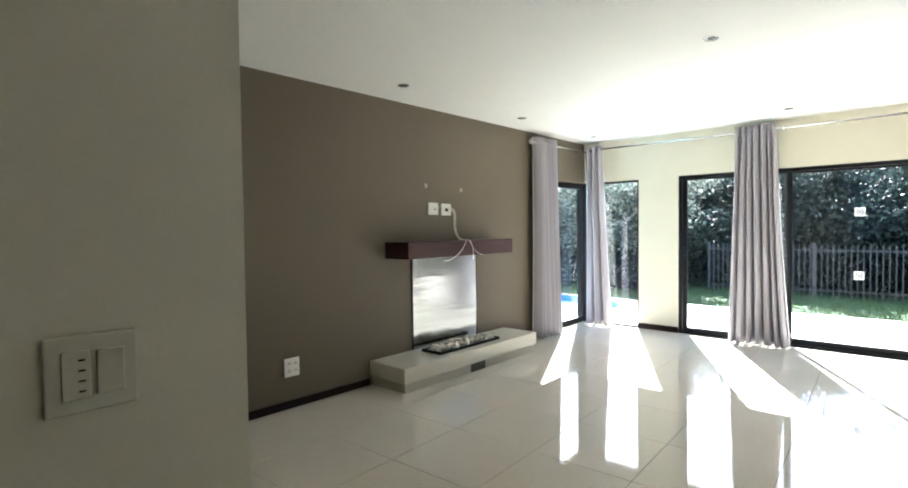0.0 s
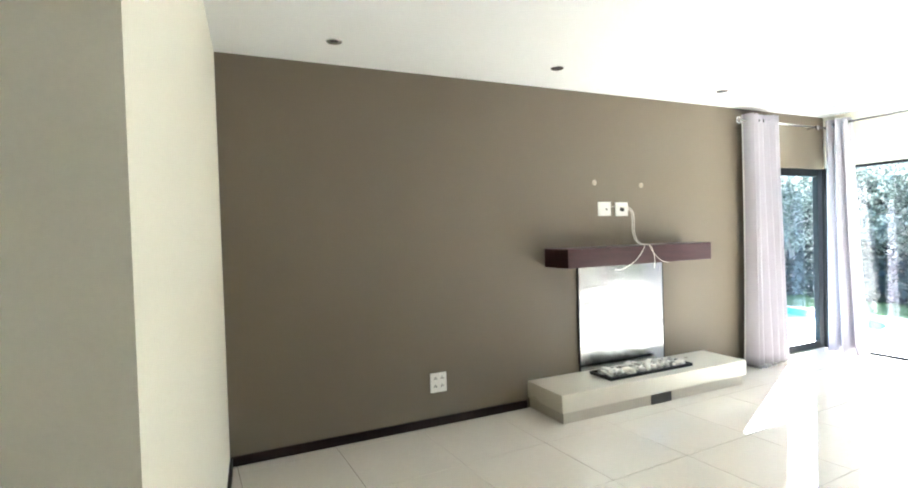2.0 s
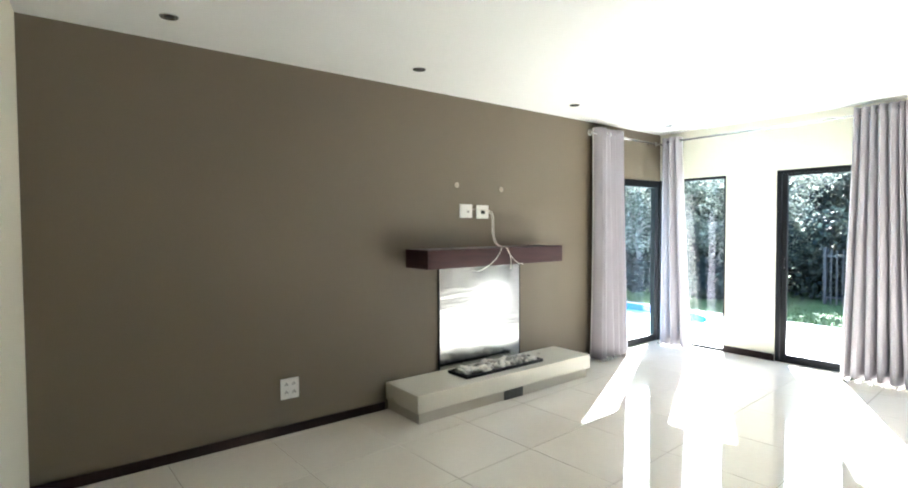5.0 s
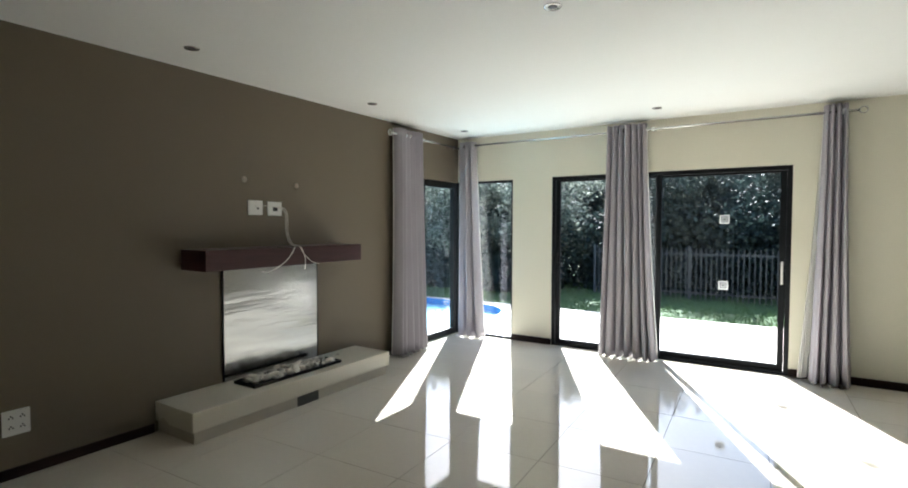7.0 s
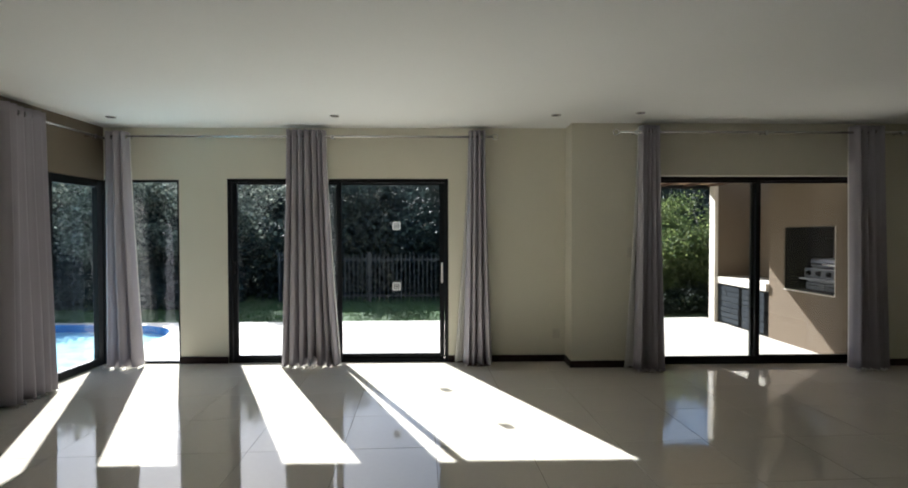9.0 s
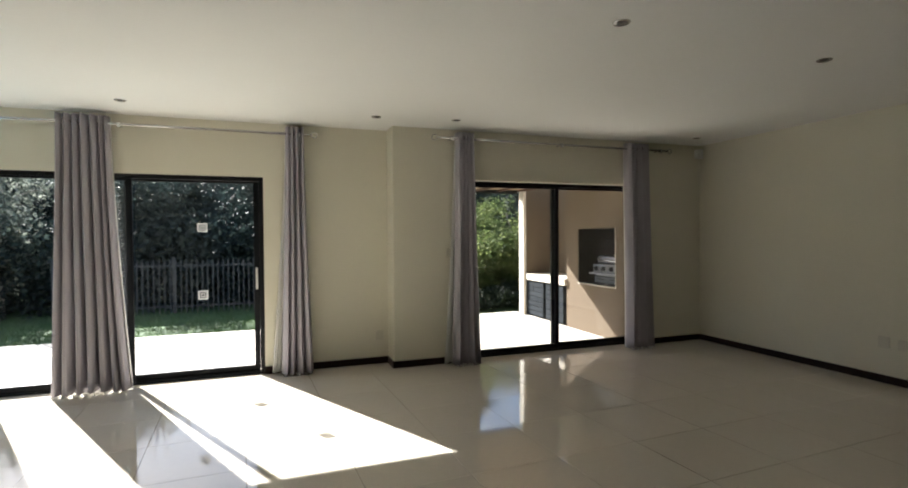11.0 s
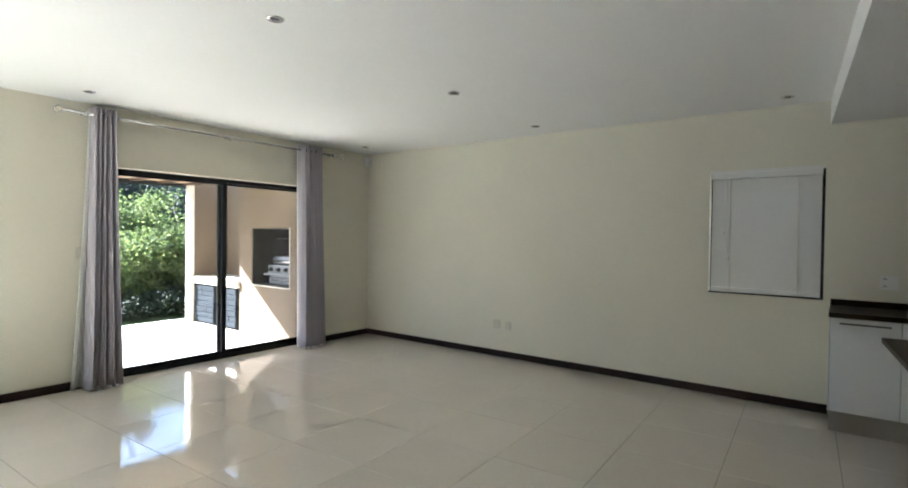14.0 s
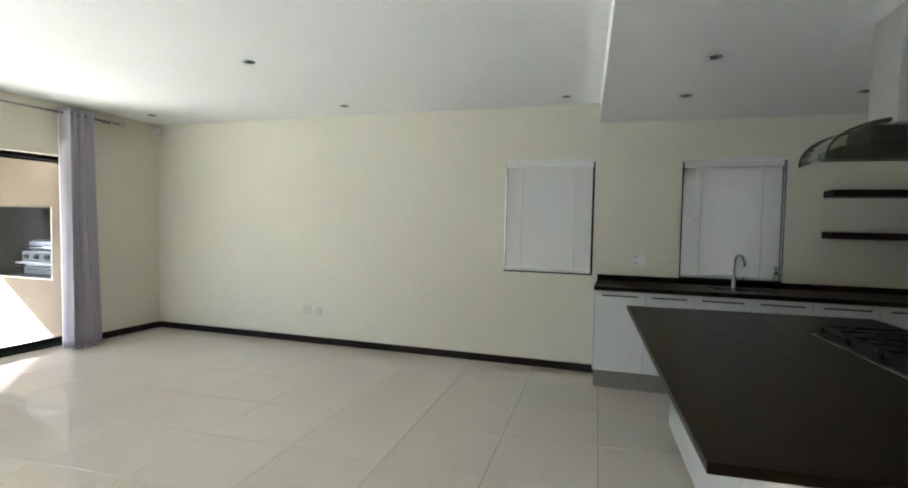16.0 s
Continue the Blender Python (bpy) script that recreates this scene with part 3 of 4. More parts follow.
# ---------------------------------------------------------------- fireplace
def fireplace():
    h = thing("hearth", "low cream stone hearth bench on a recessed plinth", "hearth")
    part("slab", boxes((0.0, 0.475, -4.145, -2.07, 0.085, 0.225), bevel=0.006), M_STONE, h, "cream stone slab")
    part("plinth", boxes((0.0, 0.458, -4.125, -2.11, 0.0, 0.085)), M_PLINTH, h, "grey-beige plinth")
    v = part("vent", boxes((0.458, 0.464, -3.235, -3.01, 0.0, 0.085)), M_VENT, h, "dark vent grille")
    for k in range(5):
        part("vent_slat", boxes((0.464, 0.468, -3.23, -3.015, 0.006 + k * 0.016, 0.013 + k * 0.016)), M_VENT, v)
    s = thing("fireplace_panel", "tall brushed steel sheet behind the fire tray", "fireplace panel")
    part("sheet", boxes((0.004, 0.014, -3.598, -2.605, 0.225, 1.158), bevel=0.001, segs=1), M_STEEL, s)
    part("edge", boxes((0.001, 0.017, -3.606, -3.598, 0.225, 1.158)), M_FRAME, s)
    part("edge", boxes((0.001, 0.017, -2.605, -2.597, 0.225, 1.158)), M_FRAME, s)
    m = thing("mantel_shelf", "thick dark mahogany floating mantel shelf on the wall", "mantel shelf")
    part("beam", boxes((0.0, 0.32, -3.937, -2.308, 1.162, 1.318), bevel=0.005), M_MAHOG, m)
    t = thing("fire_tray", "narrow black gas fire tray filled with pale pebbles", "fire tray", Matrix.Translation((0.24, -3.11, 0.225)))
    part("tray", boxes((-0.13, 0.13, -0.47, 0.47, 0.0, 0.012), (-0.13, -0.118, -0.47, 0.47, 0.012, 0.026), (0.118, 0.13, -0.47, 0.47, 0.012, 0.026),
                       (-0.118, 0.118, -0.47, -0.458, 0.012, 0.026), (-0.118, 0.118, 0.458, 0.47, 0.012, 0.026)), M_BLACK, t, "black metal tray")
    rnd = random.Random(5)
    kinds = []
    for k in range(5):
        bm = bmesh.new()
        bmesh.ops.create_icosphere(bm, subdivisions=2, radius=1.0)
        for vv in bm.verts:
            vv.co *= 1 + 0.22 * noise.noise(vv.co * 1.3 + Vector((k * 7, 0, 0)))
        for f in bm.faces:
            f.smooth = True
        kinds.append(to_mesh("pebble", bm, M_PEBBLE))
    for k in range(190):
        p = new("pebble", kinds[k % 5])
        p.parent = t
        big = rnd.random() < 0.2
        r = rnd.uniform(0.026, 0.036) if big else rnd.uniform(0.012, 0.022)
        p.matrix_basis = Matrix.LocRotScale((rnd.uniform(-0.09, 0.09), rnd.uniform(-0.42, 0.42), 0.014 + r * 0.5 + rnd.random() * 0.012),
                                            Euler((rnd.uniform(0, 0.6), rnd.uniform(0, 0.6), rnd.uniform(0, 6))), (r, r * rnd.uniform(1.0, 1.7), r * rnd.uniform(0.5, 0.85)))


fireplace()


def wall_plate(m, w, h, holes, name, label, cat, mat=None):
    """A wall plate in its own plane (x across, z up, front towards -y)."""
    mat = mat or M_PLASTIC
    ob = thing(name, label, cat, m)
    part("plate", boxes((-w / 2, w / 2, -0.010, 0, -h / 2, h / 2), bevel=0.003), mat, ob)
    part("insert", boxes((-w * 0.40, w * 0.40, -0.013, -0.0095, -h * 0.38, h * 0.38), bevel=0.001, segs=1), mat, ob)
    for x, z, ww, hh in holes:
        part("slot", boxes((x - ww / 2, x + ww / 2, -0.0142, -0.0128, z - hh / 2, z + hh / 2)), M_DARKSLOT, ob)
    return ob


ONW = lambda y, z: pose(0.001, y, z, 0, 0, 90)
ONE = lambda y, z: pose(EAST - 0.001, y, z, 0, 0, -90)
ONN = lambda x, z, y=0.0: pose(x, y - 0.001, z)
SOCK = [(sx * 0.028 + dx, sz * 0.03 + dz, 0.007, 0.010) for sx in (-1, 1) for sz in (-1, 1) for dx, dz in ((-0.009, 0), (0.009, 0), (0, 0.011))]
wall_plate(ONW(-4.951, 0.334), 0.135, 0.15, SOCK, "wall_socket", "white double wall socket on the taupe wall", "socket")
TV = wall_plate(ONW(-3.283, 1.650), 0.145, 0.125, [(0.02, -0.005, 0.02, 0.016), (0.005, 0.015, 0.006, 0.006)], "wall_outlet", "white television outlet plate above the mantel", "outlet")
TV2 = wall_plate(ONW(-3.083, 1.645), 0.148, 0.125, [(0.0, 0.0, 0.05, 0.04)], "wall_outlet", "white outlet plate with loose cables above the mantel", "outlet")
for y, z in ((-3.383, 1.884), (-2.832, 1.866)):
    solid("screw_plug", lathe([(0.026, 0), (0.026, 0.001), (0.014, 0.003), (0.004, 0.004)], 14, pose(0.0, y, z, 0, 90, 0)), M_PATCH,
          "pale filled screw hole on the taupe wall", "wall plug")


def cable(points, r, label):
    bm = rod(points, r, 8)
    return solid("cable", bm, M_CABLE, label, "cable", "", "loose cables")


def curve_through(pts, n=10):
    """Points along a smooth line through pts."""
    v = [Vector(p) for p in pts]
    v = [v[0] * 2 - v[1]] + v + [v[-1] * 2 - v[-2]]
    out = []
    for i in range(1, len(v) - 2):
        for k in range(n):
            t = k / n
            a, b_, c, d = v[i - 1:i + 3]
            out.append(0.5 * ((2 * b_) + (c - a) * t + (2 * a - 5 * b_ + 4 * c - d) * t * t + (3 * b_ - a - 3 * c + d) * t ** 3))
    out.append(v[-2])
    return out


BUNDLE = [(0.015, -3.02, 1.655), (0.03, -2.99, 1.61), (0.032, -2.985, 1.53), (0.032, -2.985, 1.45), (0.06, -2.985, 1.37), (0.13, -3.01, 1.33)]
cable(curve_through([(0.012, -3.07, 1.655)] + BUNDLE + [(0.24, -3.07, 1.323), (0.322, -3.13, 1.318), (0.336, -3.17, 1.27), (0.336, -3.24, 1.20), (0.332, -3.33, 1.15),
                    (0.325, -3.40, 1.125), (0.32, -3.46, 1.13)]), 0.0033, "loose white cable hanging over the mantel shelf")
cable(curve_through([(0.012, -3.10, 1.662)] + [(x + 0.012, y + 0.015, z) for x, y, z in BUNDLE] + [(0.24, -3.05, 1.324), (0.322, -3.07, 1.318), (0.336, -3.045, 1.26), (0.337, -3.03, 1.19),
                    (0.334, -3.035, 1.12)]), 0.0033, "loose white cable hanging over the mantel shelf")
cable(curve_through([(0.012, -3.215, 1.665), (0.022, -3.18, 1.67), (0.02, -3.12, 1.665), (0.018, -3.06, 1.655)] + [(x + 0.004, y + 0.008, z + 0.004) for x, y, z in BUNDLE[1:]] +
                    [(0.24, -3.03, 1.325), (0.320, -3.08, 1.320), (0.336, -3.03, 1.24), (0.336, -2.95, 1.18), (0.332, -2.87, 1.16)]), 0.0028, "thin loose cable hanging over the mantel shelf")

# entrance switch, beside the wall end
sw = thing("light_switch", "large cream square light switch plate on the entrance wall", "light switch", pose(2.641, -6.908, 1.188, 0, 0, 90) @ Matrix.Scale(1.06, 4))
part("plate", boxes((-0.070, 0.070, -0.010, 0, -0.068, 0.068), bevel=0.004), M_BEIGEPL, sw)
part("switch_bank", boxes((-0.046, -0.004, -0.014, -0.009, -0.042, 0.042), bevel=0.002), M_BEIGEPL, sw)
part("rocker", boxes((0.004, 0.048, -0.016, -0.009, -0.040, 0.040), bevel=0.003), M_BEIGEPL, sw, "cream rocker")
for k in range(4):
    part("switch_slot", boxes((-0.022, -0.012, -0.0155, -0.0135, -0.030 + k * 0.018, -0.027 + k * 0.018)), M_DARKSLOT, sw)
wall_plate(ONE(-2.585, 0.397), 0.10, 0.11, [], "wall_socket", "cream socket plate low on the cream wall", "socket", M_BEIGEPL)
wall_plate(ONE(-2.745, 0.392), 0.08, 0.10, [], "wall_socket", "small cream blank plate low on the cream wall", "socket", M_BEIGEPL)
wall_plate(ONE(-6.305, 1.147), 0.12, 0.11, SOCK[:6], "wall_socket", "white socket plate above the kitchen worktop", "socket")
wall_plate(ONN(5.134, 0.328), 0.085, 0.11, [], "wall_socket", "cream blank socket plate low on the cream wall", "socket", M_BEIGEPL)
wall_plate(ONN(5.888, 1.27, PIER), 0.07, 0.11, [], "light_switch", "slim cream light switch beside the patio curtain", "light switch", M_BEIGEPL)

# motion detector in the ceiling corner
sensor = thing("alarm_sensor", "small white alarm sensor high in the wall corner", "alarm sensor", Matrix.Translation((9.51, PIER - 0.055, 2.50)))
part("housing", prism([(-0.03, 0.05), (-0.035, -0.01), (-0.005, -0.035), (0.055, -0.02), (0.068, 0.0), (0.068, 0.054)], 0.0, 0.12), M_PLASTIC, sensor)
part("lens", boxes((-0.036, -0.018, -0.032, -0.012, 0.02, 0.06), bevel=0.003), M_BLIND, sensor, "milky lens")


# ---------------------------------------------------------------- downlights
def downlight(x, y, z):
    ob = thing("downlight", "small recessed chrome downlight, switched off", "downlight", Matrix.Translation((x, y, z)), "recessed downlights")
    part("ring", lathe([(0.030, -0.003), (0.046, -0.006), (0.050, -0.001), (0.030, -0.001)], 20), M_CHROME, ob, "chrome ring")
    part("bulb", lathe([(0.030, -0.0015), (0.024, -0.004), (0.010, -0.005), (0.001, -0.005)], 16), M_DARKSLOT, ob, "dark unlit lamp")
    return ob


first = downlight(0.43, -0.54, CEIL)
for x, y, z in ((2.728, -0.616, CEIL), (4.982, -0.674, CEIL), (5.805, -0.781, CEIL), (9.05, -0.76, CEIL), (0.433, -2.264, CEIL), (0.471, -4.105, CEIL), (0.438, -5.756, CEIL),
                (2.75, -3.45, CEIL), (5.837, -3.433, CEIL), (7.598, -3.362, CEIL), (9.129, -3.315, CEIL), (9.249, -5.608, CEIL),
                (7.66, -6.63, DROP), (8.60, -6.575, DROP), (8.74, -7.78, DROP)):
    copy_thing(first, Matrix.Translation((x, y, z)))


# ---------------------------------------------------------------- kitchen
def kitchen_run():
    top = thing("worktop", "dark brown engineered stone worktop with upstand along the wall", "worktop")
    part("slab", boxes((8.985, EAST - 0.002, -10.0, -5.922, 0.90, 0.938), bevel=0.003), M_GRANITE, top)
    part("upstand", boxes((EAST - 0.022, EAST - 0.002, -10.0, -5.924, 0.938, 0.992), bevel=0.002), M_GRANITE, top)
    edges = [-5.932, -6.352, -6.74, -7.17, -7.607, -8.05, -8.49, -8.93, -9.37, -9.81]
    for a, c in zip(edges, edges[1:]):
        u = thing("base_cabinet", "white gloss kitchen base cabinet with dark bar handle", "cabinet", Matrix.Translation((9.02, (a + c) / 2, 0)), "kitchen base cabinets")
        w = abs(c - a)
        part("body", boxes((0.02, 0.56, -w / 2 + 0.001, w / 2 - 0.001, 0.18, 0.898)), M_WHITECAB, u)
        d = part("door", boxes((0.0, 0.019, -w / 2 + 0.0025, w / 2 - 0.0025, 0.182, 0.892), bevel=0.0015, segs=1), M_WHITECAB, u, "flat white gloss door")
        part("handle", boxes((-0.028, -0.018, -w * 0.36, w * 0.36, 0.852, 0.864), (-0.02, 0.001, -w * 0.33, -w * 0.33 + 0.01, 0.854, 0.862),
                             (-0.02, 0.001, w * 0.33 - 0.01, w * 0.33, 0.854, 0.862), bevel=0.002), M_VENT, d, "dark metal bar handle")
        part("kick_plate", boxes((0.10, 0.115, -w / 2, w / 2, 0.001, 0.18)), M_KICK, u, "brushed kick plate")
    part("end_panel", boxes((9.02, EAST - 0.002, -5.930, -5.924, 0.18, 0.898)), M_WHITECAB, top, "white end panel")
    sink = thing("kitchen_sink", "small inset stainless steel sink in the dark worktop", "sink", Matrix.Translation((9.26, -7.135, 0.938)))
    part("rim", boxes((-0.17, 0.17, -0.24, -0.225, 0, 0.004), (-0.17, 0.17, 0.225, 0.24, 0, 0.004), (-0.17, -0.155, -0.225, 0.225, 0, 0.004), (0.155, 0.17, -0.225, 0.225, 0, 0.004)), M_CHROME, sink)
    part("bowl", boxes((-0.155, 0.155, -0.225, 0.225, 0.0005, 0.0015)), M_STEEL, sink)
    tap = thing("kitchen_tap", "tall curved chrome kitchen tap behind the sink", "tap", Matrix.Translation((9.46, -7.115, 0.938)))
    part("base", lathe([(0.028, 0), (0.028, 0.006), (0.022, 0.012), (0.020, 0.09), (0.014, 0.10)], 16), M_POLISH, tap)
    part("spout", rod(curve_through([(0, 0, 0.09), (0, 0, 0.20), (0, -0.003, 0.25), (-0.03, -0.02, 0.295), (-0.075, -0.045, 0.285), (-0.10, -0.06, 0.235), (-0.102, -0.06, 0.20)]), 0.0105, 10), M_POLISH, tap)
    part("lever", rod([(0, -0.02, 0.06), (0, -0.06, 0.075), (0, -0.085, 0.10)], 0.006, 8), M_POLISH, tap)
    bot = thing("soap_bottle", "small clear soap bottle with black pump on the worktop", "soap bottle", Matrix.Translation((9.48, -7.45, 0.938)))
    part("bottle", lathe([(0.026, 0), (0.03, 0.005), (0.03, 0.10), (0.022, 0.125), (0.012, 0.135)], 16), M_CANOPY, bot, "clear bottle")
    part("pump", lathe([(0.014, 0.135), (0.014, 0.155), (0.006, 0.158), (0.006, 0.185), (0.018, 0.187), (0.018, 0.196), (0.004, 0.198)], 12), M_BLACK, bot, "black pump")
    for z in (1.755, 1.40):
        solid("wall_shelf", boxes((9.34, EAST - 0.001, -9.3, -7.81, z, z + 0.058), bevel=0.003), M_WENGE, "thick dark-stained floating wall shelf", "shelf", "", "kitchen shelves")


kitchen_run()


def island():
    ob = thing("kitchen_island", "white kitchen island with an overhanging dark brown stone top", "kitchen island", pose(8.146, -6.199, 0, 0, 0, 3.8))
    part("worktop", boxes((-2.54, 0.03, -1.53, 0, 0.870, 0.90), bevel=0.003), M_GRANITE, ob, "dark brown stone top")
    part("body", boxes((-2.48, -0.04, -1.47, -0.30, 0.09, 0.869)), M_WHITECAB, ob, "white island body")
    part("kick_plate", boxes((-2.40, -0.09, -1.42, -0.35, 0.001, 0.09)), M_KICK, ob)
    for k in range(3):
        part("panel", boxes((-2.496, -2.481, -0.302 - 0.386 * (k + 1) + 0.003, -0.302 - 0.386 * k, 0.10, 0.856), bevel=0.0015, segs=1), M_WHITECAB, ob, "flat white panel")
    hob = thing("gas_hob", "black gas hob with cast-iron grates and steel rim on the island", "hob", pose(7.085, -7.455, 0.90, 0, 0, 4.0))
    part("glass_plate", boxes((-0.44, 0.44, -0.26, 0.26, 0.006, 0.014), bevel=0.002), M_BLACK, hob)
    part("rim", boxes((-0.455, 0.455, -0.275, 0.275, 0.0, 0.006), bevel=0.002), M_CHROME, hob, "steel rim")
    for x, y, r in ((-0.29, 0.12, 0.05), (-0.29, -0.12, 0.04), (0.0, 0.0, 0.065), (0.29, 0.12, 0.04), (0.29, -0.12, 0.05)):
        bur = part("burner", lathe([(r * 1.3, 0.014), (r * 1.3, 0.02), (r, 0.022), (r, 0.032), (r * 0.85, 0.036), (0.004, 0.037)], 18, Matrix.Translation((x, y, 0))), M_BLACK, hob, "round black burner")
        part("cap", lathe([(r * 0.8, 0.0371), (r * 0.8, 0.041), (r * 0.6, 0.043), (0.004, 0.0435)], 16, Matrix.Translation((x, y, 0))), M_BLACK, bur)
    for k in range(3):
        a, c = -0.432 + k * 0.29, -0.432 + k * 0.29 + 0.284
        m = (a + c) / 2
        bars = [(a, c, -0.245, -0.231), (a, c, 0.231, 0.245), (a, a + 0.014, -0.231, 0.231), (c - 0.014, c, -0.231, 0.231), (m - 0.006, m + 0.006, -0.231, -0.06), (m - 0.006, m + 0.006, 0.06, 0.231),
                (a + 0.014, a + 0.09, -0.126, -0.114), (c - 0.09, c - 0.014, -0.126, -0.114), (a + 0.014, a + 0.09, 0.114, 0.126), (c - 0.09, c - 0.014, 0.114, 0.126)]
        feet = [(p, p + 0.014, q, q + 0.014, 0.0142, 0.048) for p in (a, c - 0.014) for q in (-0.245, 0.231)]
        part("grate", boxes(*[(p, q, r0, r1, 0.048, 0.062) for p, q, r0, r1 in bars], *feet, bevel=0.002, segs=1), M_BLACK, hob, "black cast-iron grate")
    for k in range(5):
        part("knob", lathe([(0.017, 0.014), (0.017, 0.022), (0.013, 0.036), (0.004, 0.037)], 14, Matrix.Translation((0.10 + k * 0.065, -0.252, 0))), M_VENT, hob)
    hood = thing("extractor_hood", "steel extractor hood with arched glass canopy hanging over the island", "extractor hood", pose(7.18, -7.44, 0, 0, 0, 1.0))
    part("chimney", boxes((-0.135, 0.135, -0.15, 0.15, 1.955, DROP - 0.001), bevel=0.003), M_HOODSTEEL, hood, "brushed steel chimney")
    part("chimney_sleeve", boxes((-0.142, 0.142, -0.157, 0.157, 1.955, 2.22), bevel=0.003), M_HOODSTEEL, hood)
    bm = bmesh.new()
    n = 24
    for x0, x1, half, rise, zb in ((-0.09, 0.27, 0.40, 0.19, 1.80),):
        pts = []
        for k in range(n + 1):
            a = math.pi * k / n
            pts.append((-half * math.cos(a), zb + rise * math.sin(a) ** 0.8))
        g = [[bm.verts.new((x, y, z)) for y, z in pts] for x in (x0, x1)]
        for k in range(n):
            f = bm.faces.new((g[0][k], g[0][k + 1], g[1][k + 1], g[1][k]))
            f.smooth = True
    bmesh.ops.solidify(bm, geom=bm.faces[:], thickness=0.008)
    bmesh.ops.recalc_face_normals(bm, faces=bm.faces[:])
    part("canopy", bm, M_CANOPY, hood, "curved smoked glass canopy")
    for x in (-0.092, 0.272):
        part("canopy_edge", rod([(x, -0.402 * math.cos(math.pi * k / n), 1.80 + 0.192 * math.sin(math.pi * k / n) ** 0.8) for k in range(n + 1)], 0.0055, 8), M_VENT, hood, "dark glass edge")
    bm = bmesh.new()
    rim = [(-0.399 * math.cos(math.pi * k / n), 1.80 + 0.188 * math.sin(math.pi * k / n) ** 0.8) for k in range(n + 1)]
    near, far = [[bm.verts.new((x, y, z)) for y, z in rim] for x in (-0.088, -0.083)]
    bm.faces.new(near[::-1])
    bm.faces.new(far)
    for k in range(n + 1):
        q = (k + 1) % (n + 1)
        bm.faces.new((near[k], near[q], far[q], far[k]))
    part("end_glass", bm, M_CANOPY, hood, "arched smoked glass end")
    part("inner_arch", rod([(-0.094, -0.325 * math.cos(math.pi * k / n), 1.842 + 0.145 * math.sin(math.pi * k / n) ** 0.8) for k in range(n + 1)], 0.006, 8), M_VENT, hood, "dark inner arch")
    part("motor_box", prism([(-0.06, -0.33), (0.24, -0.33), (0.24, 0.33), (-0.06, 0.33)], 1.825, 1.865), M_VENT, hood)
    part("motor_cover", boxes((-0.05, 0.22, -0.22, 0.22, 1.865, 1.96), bevel=0.02), M_VENT, hood)


island()


# ---------------------------------------------------------------- outside
POOL = []
for k in range(56):
    a = 2 * math.pi * k / 56
    c, s = math.cos(a), math.sin(a)
    POOL.append((-2.74 + 2.5 * math.copysign(abs(c) ** 0.5, c), 0.6 + 2.2 * math.copysign(abs(s) ** 0.5, s)))


def sheet_with_hole(outer, hole, z, thick=0.0):
    bm = bmesh.new()
    edges = []
    for loop in (outer, hole):
        vs = [bm.verts.new((x, y, z)) for x, y in loop]
        edges += [bm.edges.new((vs[i], vs[(i + 1) % len(vs)])) for i in range(len(vs))]
    bmesh.ops.triangle_fill(bm, use_beauty=True, edges=edges)
    bmesh.ops.recalc_face_normals(bm, faces=bm.faces[:])
    if bm.faces[:] and bm.faces[0].normal.z < 0:
        bmesh.ops.reverse_faces(bm, faces=bm.faces[:])
    if thick:
        r = bmesh.ops.extrude_face_region(bm, geom=bm.faces[:])
        bmesh.ops.translate(bm, vec=(0, 0, -thick), verts=[v for v in r["geom"] if isinstance(v, bmesh.types.BMVert)])
        bmesh.ops.recalc_face_normals(bm, faces=bm.faces[:])
    return bm


solid("ground", sheet_with_hole([(-400, -400), (400, -400), (400, 400), (-400, 400)], POOL, -0.105), M_GRASS, "green lawn around the house", "lawn", "structure")
PAVE = [(-6.3, -3.0), (-0.15, -3.0), (-0.15, 0.15), (5.5, 0.15), (5.5, -0.06), (10.5, -0.06), (10.5, 3.35), (4.6, 3.05), (1.2, 2.98), (-0.1, 2.95), (-6.3, 2.95)]
solid("pavement", sheet_with_hole(PAVE, POOL, -0.03, 0.10), M_PAVING, "pale sunlit paving around pool and patio", "paving", "structure")
pool = thing("swimming_pool", "swimming pool with bright blue water and blue mosaic rim", "swimming pool")
pool["kind"] = "structure"
part("water", prism(POOL, -0.30, -0.16), M_WATER, pool, "clear turquoise water")
bm = bmesh.new()
lo = [bm.verts.new((-2.74 + (x + 2.74) * 0.998, 0.6 + (y - 0.6) * 0.998, -0.3)) for x, y in POOL]
hi = [bm.verts.new((-2.74 + (x + 2.74) * 0.998, 0.6 + (y - 0.6) * 0.998, -0.034)) for x, y in POOL]
for i in range(len(POOL)):
    j = (i + 1) % len(POOL)
    bm.faces.new((lo[j], lo[i], hi[i], hi[j]))
part("mosaic_band", bm, M_POOLTILE, pool, "blue mosaic band")


